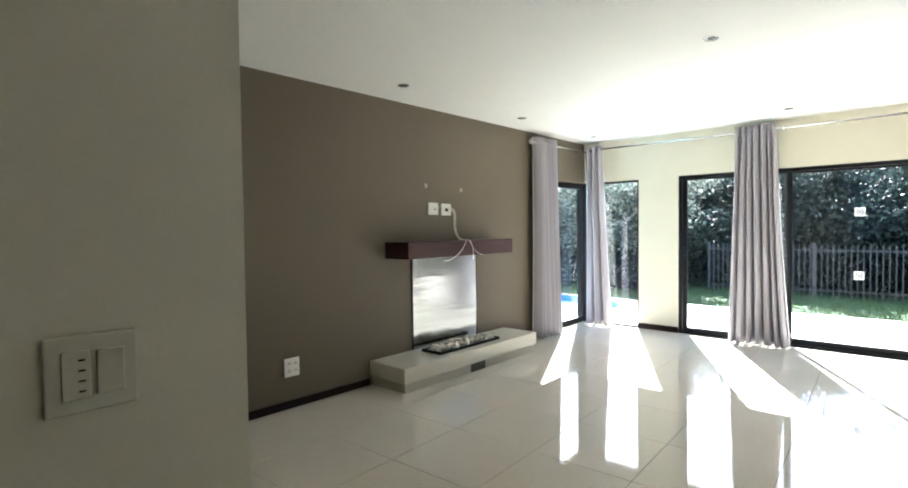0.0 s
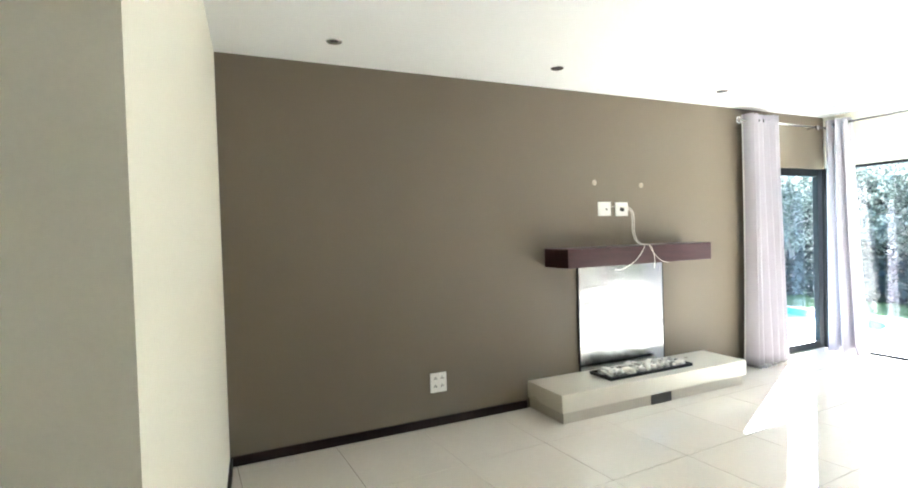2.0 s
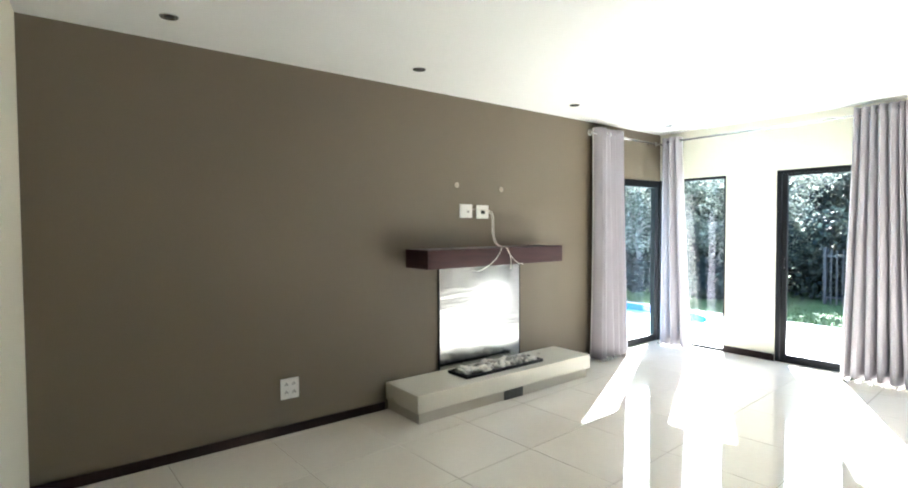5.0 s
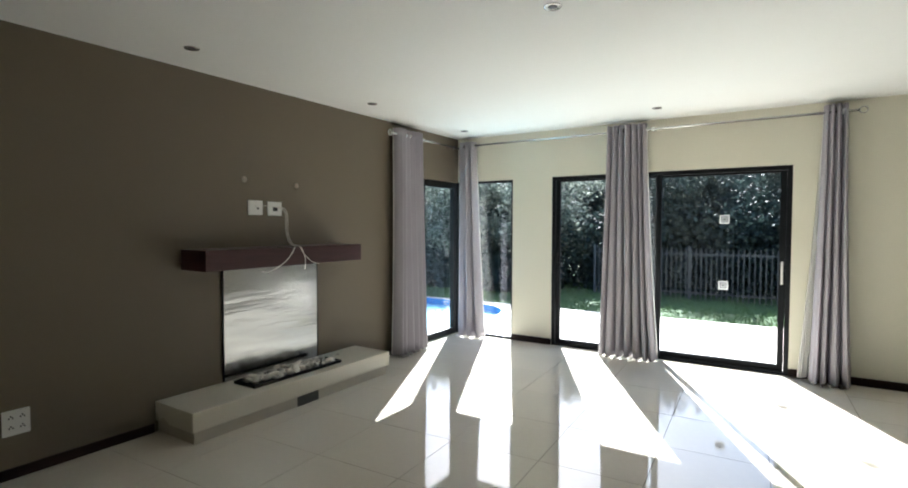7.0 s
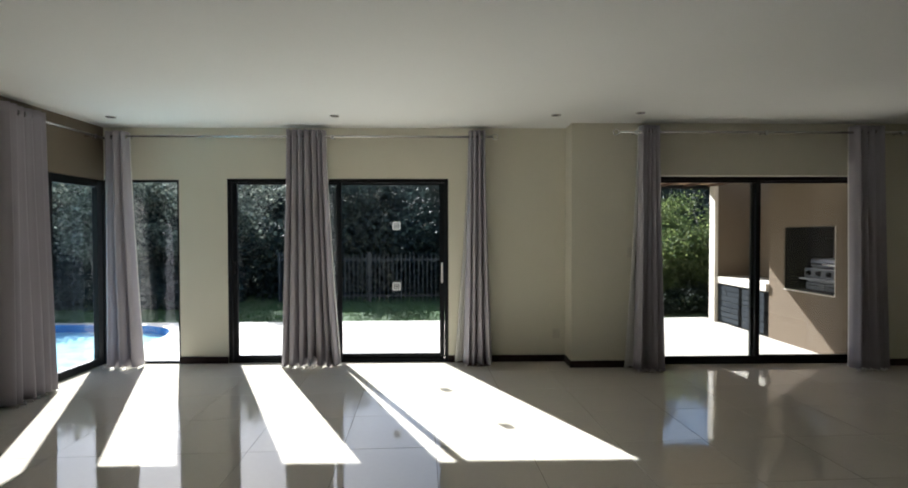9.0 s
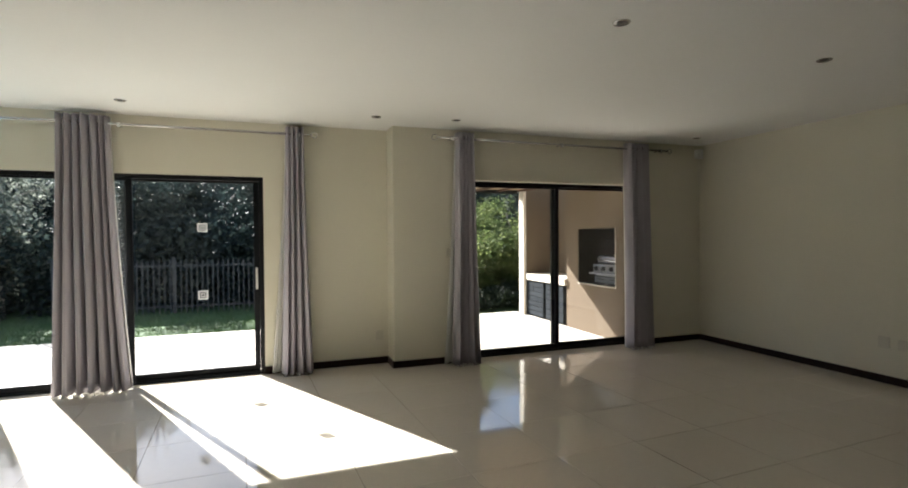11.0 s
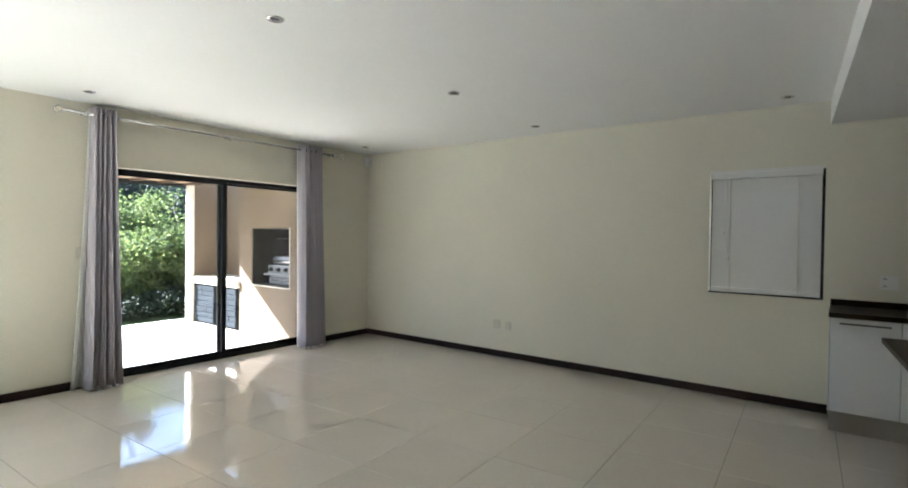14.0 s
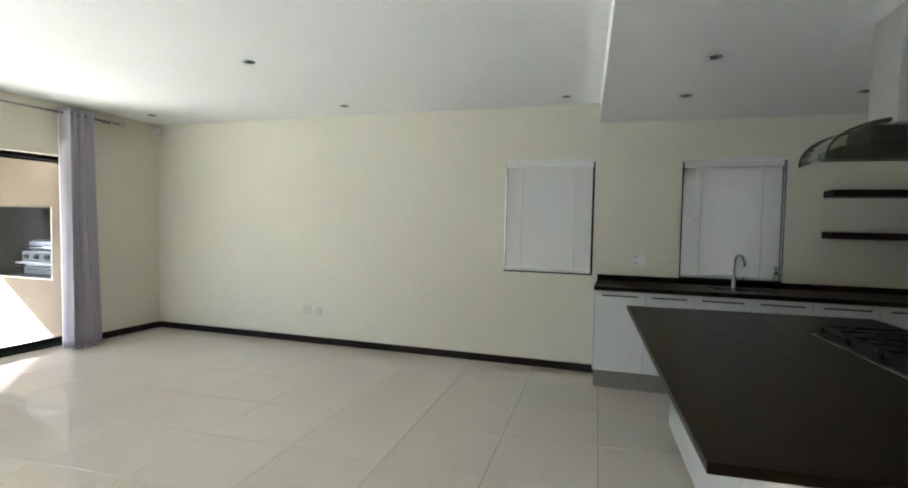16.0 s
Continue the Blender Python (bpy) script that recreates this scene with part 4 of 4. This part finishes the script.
def fence():
    ob = thing("garden_fence", "dark steel garden fence of upright slats at the lawn edge", "fence")
    bm = boxes((-0.011, 0.011, -0.008, 0.008, -0.10, 1.0))
    me = to_mesh("slat", bm, M_FENCE)
    for i in range(84):
        s = new("slat", me)
        s.parent = ob
        s.matrix_basis = Matrix.Translation((0.05 + i * 0.10, 6.1, 0.0))
    for z in (0.02, 0.86):
        part("rail", boxes((0.0, 8.4, 6.109, 6.14, z, z + 0.035)), M_FENCE, ob)
    for i in range(5):
        part("post", boxes((0.0 + i * 2.08, 0.06 + i * 2.08, 6.141, 6.20, -0.11, 1.04)), M_FENCE, ob)


fence()


def leaves(points, size, rnd, droop=0.3):
    """Many small pointed leaves, each a folded quad, as one mesh."""
    verts, faces = [], []
    for p in points:
        d = Vector((rnd.gauss(0, 1), rnd.gauss(0, 1), rnd.gauss(-droop, 0.7))).normalized()
        s = d.cross(Vector((rnd.gauss(0, 1), rnd.gauss(0, 1), rnd.gauss(0, 1)))).normalized()
        l = size * rnd.uniform(0.6, 1.4)
        w = l * 0.30
        nrm = d.cross(s) * (w * 0.35)
        b = len(verts)
        verts += [p, p + d * l * 0.5 + s * w + nrm, p + d * l, p + d * l * 0.5 - s * w + nrm]
        faces += [(b, b + 1, b + 2), (b, b + 2, b + 3)]
    me = bpy.data.meshes.new("leaves")
    me.from_pydata([tuple(v) for v in verts], [], faces)
    return me


def tree(x, y, height, spread, n, leaf, bark, size, seed, label, low=0.12, trunk=0.09):
    """A tree: tapered trunk, limbs and a loose, uneven crown of separate leaves."""
    rnd = random.Random(seed)
    ob = thing("tree", label, "tree", Matrix.Translation((x, y, -0.11)), "garden trees")
    lean = Vector((rnd.uniform(-0.12, 0.12), rnd.uniform(-0.12, 0.12), 1))
    stem = [lean * (height * 0.85 * k / 7) + Vector((rnd.gauss(0, 0.05), rnd.gauss(0, 0.05), 0)) * k * 0.4 for k in range(8)]
    stem[0].z = 0
    part("trunk", rod(stem, trunk, 9, [trunk * (1.25 - 0.15 * k) for k in range(8)]), bark, ob)
    clumps = []
    limbs = 11
    for k in range(limbs):
        f = low + (0.92 - low) * (k + rnd.random() * 0.7) / limbs
        base = stem[min(6, int(f * 8))].lerp(stem[min(7, int(f * 8) + 1)], f * 8 - int(f * 8))
        a = k * 2.4 + rnd.uniform(-0.5, 0.5)
        reach = spread * (1.0 - 0.45 * abs(f - 0.45)) * rnd.uniform(0.65, 1.1)
        tip = base + Vector((math.cos(a) * reach, math.sin(a) * reach, rnd.uniform(0.0, 0.5) * reach))
        mid = base.lerp(tip, 0.5) + Vector((0, 0, 0.10 * reach))
        part("limb", rod([base, mid, tip], 0.03, 6, [trunk * 0.42, trunk * 0.26, trunk * 0.08]), bark, ob)
        for j in range(5):
            c = base.lerp(tip, 0.35 + 0.16 * j) + Vector((rnd.gauss(0, 0.2), rnd.gauss(0, 0.2), rnd.gauss(0, 0.22))) * spread * 0.6
            clumps.append((c, spread * rnd.uniform(0.16, 0.36)))
    pts = []
    for _ in range(n):
        c, r = clumps[rnd.randrange(len(clumps))]
        v = Vector((rnd.gauss(0, 1), rnd.gauss(0, 1), rnd.gauss(0, 0.8))) * r * 0.62
        q = c + v
        if q.z > 0.12:
            pts.append(q)
    me = leaves(pts, size, rnd)
    me.materials.append(leaf)
    crown = new("crown", me)
    crown.parent = ob
    return ob


DARK = "dense dark green garden tree behind the fence"
k = 0
for x, y, h in ((-8.5, 9.3, 3.9), (-5.6, 9.6, 3.6), (-3.2, 8.9, 3.5), (-0.9, 9.4, 3.3), (1.0, 8.8, 3.4), (2.7, 9.3, 2.9), (4.2, 8.7, 3.4), (5.8, 9.3, 3.2), (7.6, 9.0, 3.6), (9.6, 9.4, 4.0),
                (-7.0, 12.5, 4.4), (-2.2, 12.8, 3.9), (2.0, 12.6, 3.7), (5.2, 12.9, 3.9), (9.0, 12.6, 4.8), (12.4, 10.5, 5.0), (15.0, 9.0, 4.8)):
    tree(x, y, h, 1.55 + 0.1 * (k % 3), 13000, M_LEAFDARK, M_BARK, 0.105, 20 + k, DARK, 0.06)
    k += 1
for x, y, h in ((-2.3, 6.6, 3.2), (-4.4, 6.4, 3.4), (-6.6, 6.9, 3.7), (-3.5, 7.6, 3.6), (-1.2, 7.2, 3.2), (-5.6, 7.8, 3.8)):
    tree(x, y, h, 1.05, 6500, M_LEAFGREY, M_PALEBARK, 0.085, 60 + k, "slender pale-trunked tree with silvery leaves beside the pool", 0.3, 0.06)
    k += 1

# undergrowth that closes the view between the trunks
rnd = random.Random(77)
pts = []
for _ in range(110000):
    x = rnd.uniform(-13, 15)
    y = rnd.uniform(6.5, 11.5)
    if x < -0.8 and rnd.random() < 0.35:
        y = rnd.uniform(4.8, 6.6)
        pts.append(Vector((x, y, rnd.uniform(-0.1, 0.25 + 0.3 * (y - 4.8)))))
        continue
    top = 2.1 + 0.34 * (y - 8) + 0.5 * noise.noise(Vector((x * 0.7, y * 0.6, 3)))
    pts.append(Vector((x, y, rnd.uniform(-0.1, top))))
me = leaves(pts, 0.135, rnd)
me.materials.append(M_LEAFDARK)
tagged(new("undergrowth", me), "dense dark undergrowth between the trees behind the fence", "undergrowth", "", "stuff")
rnd = random.Random(78)
pts = [Vector((rnd.uniform(-70, 70), rnd.uniform(20, 34), 0)) for _ in range(30000)]
for p in pts:
    p.z = rnd.random() ** 0.8 * (3.6 + 0.10 * (p.y - 20) + 2.2 * noise.noise(Vector((p.x * 0.12, p.y * 0.1, 9))))
me = leaves(pts, 0.75, rnd)
me.materials.append(M_LEAFDARK)
tagged(new("far_woods", me), "dark wooded hillside beyond the garden", "woods", "", "stuff")


def shrub(x, y, r, h, n, seed, leaf=M_LEAFBRIGHT, label="large leafy bright green sunlit shrub beside the patio"):
    rnd = random.Random(seed)
    ob = thing("shrub", label, "shrub", Matrix.Translation((x, y, -0.11)), "patio shrubs")
    clumps = []
    for j in range(9):
        a = j * 2.4
        tip = Vector((math.cos(a) * r * 0.6, math.sin(a) * r * 0.6, h * rnd.uniform(0.45, 0.9)))
        part("stem", rod([(0, 0, 0), tip * 0.5 + Vector((0, 0, 0.1)), tip], 0.02, 6, [0.03, 0.02, 0.006]), M_BARK, ob)
        for i in range(7):
            clumps.append((tip * rnd.uniform(0.4, 1.05) + Vector((rnd.gauss(0, 0.35), rnd.gauss(0, 0.35), rnd.gauss(0, 0.2))) * r * 0.7, r * rnd.uniform(0.14, 0.30)))
    pts = []
    for _ in range(n):
        c, q = clumps[rnd.randrange(len(clumps))]
        v = c + Vector((rnd.gauss(0, 1), rnd.gauss(0, 1), rnd.gauss(0, 0.8))) * q * 0.6
        if v.z > 0.08:
            pts.append(v)
    me = leaves(pts, 0.062, rnd)
    me.materials.append(leaf)
    crown = new("foliage", me)
    crown.parent = ob


for i, (x, y, r, h) in enumerate(((8.5, 5.5, 1.15, 2.0), (10.0, 5.6, 1.3, 2.55), (9.0, 6.9, 1.3, 2.5), (11.5, 5.4, 1.3, 2.7), (7.3, 6.9, 0.9, 1.7), (12.6, 6.8, 1.6, 3.0))):
    shrub(x, y, r, h, 17000, 90 + i)
# Low shrubs added for the dark zone of shade under the large ones.
for i, (x, y, r, h) in enumerate(((8.1, 4.35, 0.62, 0.34), (9.1, 4.45, 0.7, 0.40), (10.2, 4.4, 0.75, 0.42), (7.3, 4.9, 0.6, 0.30))):
    shrub(x, y, r, h, 8000, 110 + i, M_LEAFSHADE, "added low shrub, leaves near-black for the shade under the large shrubs")

# grass blades near the paving
rnd = random.Random(3)
verts, faces = [], []
for _ in range(26000):
    x, y = rnd.uniform(-4.5, 8.0), 3.05 + abs(rnd.gauss(0, 1)) * 1.7
    if y > 6.5:
        continue
    a, h = rnd.uniform(0, 6.283), rnd.uniform(0.025, 0.06)
    w = 0.004
    b = len(verts)
    verts += [(x - w * math.cos(a), y - w * math.sin(a), -0.106), (x + w * math.cos(a), y + w * math.sin(a), -0.106), (x + rnd.gauss(0, 0.014), y + rnd.gauss(0, 0.014), -0.105 + h)]
    faces.append((b, b + 1, b + 2))
me = bpy.data.meshes.new("grass")
me.from_pydata(verts, [], faces)
me.materials.append(M_BLADE)
tagged(new("grass", me), "short green lawn grass at the paving edge", "grass", "", "stuff")


# ---------------------------------------------------------------- patio with built-in barbecue
def patio():
    X = 8.52                                       # face of the barbecue wall
    w = solid("wall_patio", boxes((X, 9.7, -0.055, 0.165, -0.05, 2.75), (X, 9.7, 1.09, 1.42, -0.05, 2.75), (X, 9.7, 0.165, 1.09, -0.05, 0.715),
                                  (X, 9.7, 0.165, 1.09, 1.56, 2.75), (9.2, 9.7, 0.165, 1.09, 0.715, 1.56), (9.1, 9.7, 1.42, 2.79, -0.05, 2.75), (8.50, 9.7, 2.79, 2.95, -0.05, 2.75)),
              M_PATIOWALL, "tan plastered patio wall with a barbecue niche", "wall", "structure")
    # End face of the tan wall; its sunlit brightness is put into a pale colour.
    part("lit_end", boxes((8.44, 8.499, 2.775, 2.955, -0.05, 2.75), bevel=0.004, segs=1), M_PATIOTRIM, w, "wall end in a pale colour for its sunlit face")
    fb = thing("barbecue_niche", "soot-blackened lined barbecue niche in the patio wall", "barbecue niche")
    y0, y1, z0, z1 = 0.166, 1.089, 0.716, 1.559
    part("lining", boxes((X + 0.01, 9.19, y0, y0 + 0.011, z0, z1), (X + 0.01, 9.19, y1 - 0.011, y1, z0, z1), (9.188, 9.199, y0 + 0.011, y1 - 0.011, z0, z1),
                         (X + 0.01, 9.188, y0 + 0.011, y1 - 0.011, z1 - 0.011, z1), (X + 0.01, 9.188, y0 + 0.011, y1 - 0.011, z0, z0 + 0.011)), M_SOOTSHADE, fb, "sooty lining")
    part("niche_frame", boxes((X - 0.006, X - 0.001, y0 - 0.012, y0, z0 - 0.012, z1), (X - 0.006, X - 0.001, y0, y1, z0 - 0.012, z0)), M_PATIOTRIM, fb, "thin pale plaster edge")
    part("flue_plate", boxes((8.95, 9.18, y0 + 0.03, y1 - 0.03, 1.40, 1.41)), M_SOOTSHADE, fb)
    g = thing("gas_barbecue", "stainless steel gas barbecue with control knobs in the niche", "barbecue", Matrix.Translation((8.70, 0.555, 0.727)))
    part("fascia", boxes((-0.02, 0.02, -0.365, 0.365, 0.16, 0.285), bevel=0.006), M_GRILL, g)
    part("front_shelf", boxes((-0.09, 0.02, -0.375, 0.375, 0.135, 0.158), bevel=0.004), M_GRILL, g, "narrow steel shelf")
    part("cook_box", boxes((0.02, 0.40, -0.365, 0.365, 0.10, 0.285), bevel=0.006), M_GRILL, g)
    part("lid", boxes((0.03, 0.39, -0.345, 0.355, 0.285, 0.42), bevel=0.05), M_GRILL, g)
    part("lid_handle", rod([(0.0, -0.27, 0.345), (0.0, 0.27, 0.345)], 0.011, 10), M_CHROME, g)
    part("drawer_body", boxes((0.0, 0.38, -0.35, 0.35, 0.0, 0.10), bevel=0.004), M_SOOTSHADE, g)
    for k in range(2):
        d = part("drawer", boxes((-0.014, -0.001, -0.34 + 0.345 * k, -0.005 + 0.345 * k, 0.006, 0.095), bevel=0.004), M_GRILL, g)
        part("drawer_handle", boxes((-0.034, -0.024, -0.25 + 0.345 * k, -0.09 + 0.345 * k, 0.06, 0.072), (-0.025, -0.013, -0.245 + 0.345 * k, -0.235 + 0.345 * k, 0.062, 0.07),
                                    (-0.025, -0.013, -0.105 + 0.345 * k, -0.095 + 0.345 * k, 0.062, 0.07)), M_VENT, d)
    for k in range(4):
        part("knob", lathe([(0.034, 0), (0.034, 0.010), (0.026, 0.014), (0.023, 0.04), (0.004, 0.042)], 14, pose(-0.02, -0.27 + 0.18 * k, 0.225, 0, -90, 0)), M_BLACK, g, "round black knob")
    c = thing("patio_counter", "built-in patio counter with weathered grey board doors", "outdoor cabinet")
    part("countertop", boxes((8.475, 9.099, 1.421, 2.774, 0.635, 0.745), bevel=0.006), M_PATIOTRIM, c, "thick pale counter top")
    # Solid body; its black colour gives the door gaps their deep shade.
    part("body", boxes((8.545, 9.099, 1.421, 2.774, -0.03, 0.634)), M_SOOTSHADE, c, "solid body, black for the shade behind the doors")
    rnd = random.Random(12)
    for a, e in ((1.50, 2.06), (2.15, 2.765)):
        d = part("door", boxes((8.522, 8.544, a, e, 0.0, 0.61)), M_GREYWOOD, c, "weathered grey board door")
        for k in range(7):
            m = a + (e - a) * rnd.uniform(0.3, 0.7)
            for b0, b1 in ((a, m - 0.003), (m + 0.003, e)):
                p = 8.504 - rnd.uniform(0.0, 0.010)
                part("board", boxes((p, 8.522, b0, b1, 0.004 + k * 0.087, 0.084 + k * 0.087), bevel=0.004, segs=1), M_GREYWOOD, d)
    p = thing("pergola", "timber pergola roof on dark beams above the patio", "pergola")
    for a, e in ((0.30, 0.40), (2.98, 3.09)):
        part("beam", boxes((4.6, 8.43 if e > 3 else X - 0.002, a, e, 2.25, 2.315)), M_FRAME, p, "dark roof beam")
    for k in range(10):
        part("rafter", boxes((4.63 + k * 0.42, 4.69 + k * 0.42, 0.401, 2.979, 2.278, 2.315)), M_RAFTER, p, "reddish brown rafter")
    part("roof_deck", boxes((4.6, X - 0.002, 0.16, 3.09, 2.316, 2.34)), M_ROOFWOOD, p, "pale timber roof boards")
    part("post", boxes((4.62, 4.74, 2.98, 3.09, -0.10, 2.249)), M_FRAME, p)


patio()

# Added out of view, to keep sky light off the kitchen blinds.
solid("window_shade_wall", boxes((11.3, 11.5, -11.0, -0.5, -0.11, 2.7)), M_PATIOTRIM, "unseen plain wall added to shade the kitchen windows", "boundary wall", "structure")

# paving slabs of the terrace
n = 0
me = to_mesh("paving_slab", boxes((-0.447, 0.447, -0.297, 0.297, 0, 0.012), bevel=0.004, segs=1), M_PAVING)
pavement = bpy.data.objects["pavement"]
for j in range(5):
    for i in range(11):
        x, y = 1.0 + 0.9 * i, 0.56 + 0.6 * j
        if y + 0.3 > 3.0 or x + 0.45 > 8.5:
            continue
        s = new("paving_slab", me)
        s.parent = pavement
        s.matrix_basis = Matrix.Translation((x, y, -0.03))

# ---------------------------------------------------------------- floor of polished tiles
floor = solid("floor", prism([(-0.02, 0.06), (-0.02, -6.6), (2.5, -6.8), (2.5, -10.62), (EAST + 0.02, -10.62), (EAST + 0.02, 0.06)], -0.11, -0.0025), M_GROUT, "glossy cream porcelain tile floor with thin joints", "floor", "structure")
T, TURN = 0.64, math.atan(0.045)
ca, sa = math.cos(TURN), math.sin(TURN)
full = to_mesh("tile", boxes((-T / 2 + 0.0018, T / 2 - 0.0018, -T / 2 + 0.0018, T / 2 - 0.0018, -0.0085, 0), bevel=0.0007, segs=1), M_TILE)


def clipped(poly, x0, x1, y0, y1):
    for axis, lim, keep in ((0, x0, 1), (0, x1, -1), (1, y0, 1), (1, y1, -1)):
        out = []
        for i in range(len(poly)):
            a, c = poly[i - 1], poly[i]
            ina, inc = (a[axis] - lim) * keep >= 0, (c[axis] - lim) * keep >= 0
            if ina != inc:
                t = (lim - a[axis]) / (c[axis] - a[axis])
                out.append((a[0] + (c[0] - a[0]) * t, a[1] + (c[1] - a[1]) * t))
            if inc:
                out.append(c)
        poly = out
        if not poly:
            return []
    return poly


for i in range(-4, 20):
    for j in range(-20, 6):
        lx, ly = 6.873 + T * (i - 8) + T / 2, -3.83 + T * j + T / 2
        # lines of the grid: y = ly + 0.045 x, x = lx - 0.045 y
        cx, cy = (lx - 0.045 * ly) / (1 + 0.045 ** 2), (ly + 0.045 * lx) / (1 + 0.045 ** 2)
        if cx < 2.25 and cy < -6.95:
            continue
        h = T / 2 - 0.0018
        quad = [(cx + ca * u - sa * v, cy + sa * u + ca * v) for u, v in ((-h, -h), (h, -h), (h, h), (-h, h))]
        cut = clipped(quad, -0.01, EAST + 0.01, -10.61, 0.05)
        if len(cut) < 3:
            continue
        if max(abs(p[0] - q[0]) + abs(p[1] - q[1]) for p, q in zip(quad, cut)) < 1e-6 and len(cut) == 4:
            o = new("tile", full)
            o.matrix_basis = pose(cx, cy, 0, 0, 0, math.degrees(TURN))
        else:
            area = abs(sum(cut[k - 1][0] * cut[k][1] - cut[k][0] * cut[k - 1][1] for k in range(len(cut)))) / 2
            if area < 0.004:
                continue
            o = new("tile", to_mesh("tile", prism([(p[0] - cx, p[1] - cy) for p in cut], -0.0085, 0), M_TILE))
            o.matrix_basis = Matrix.Translation((cx, cy, 0))
        o.parent = floor
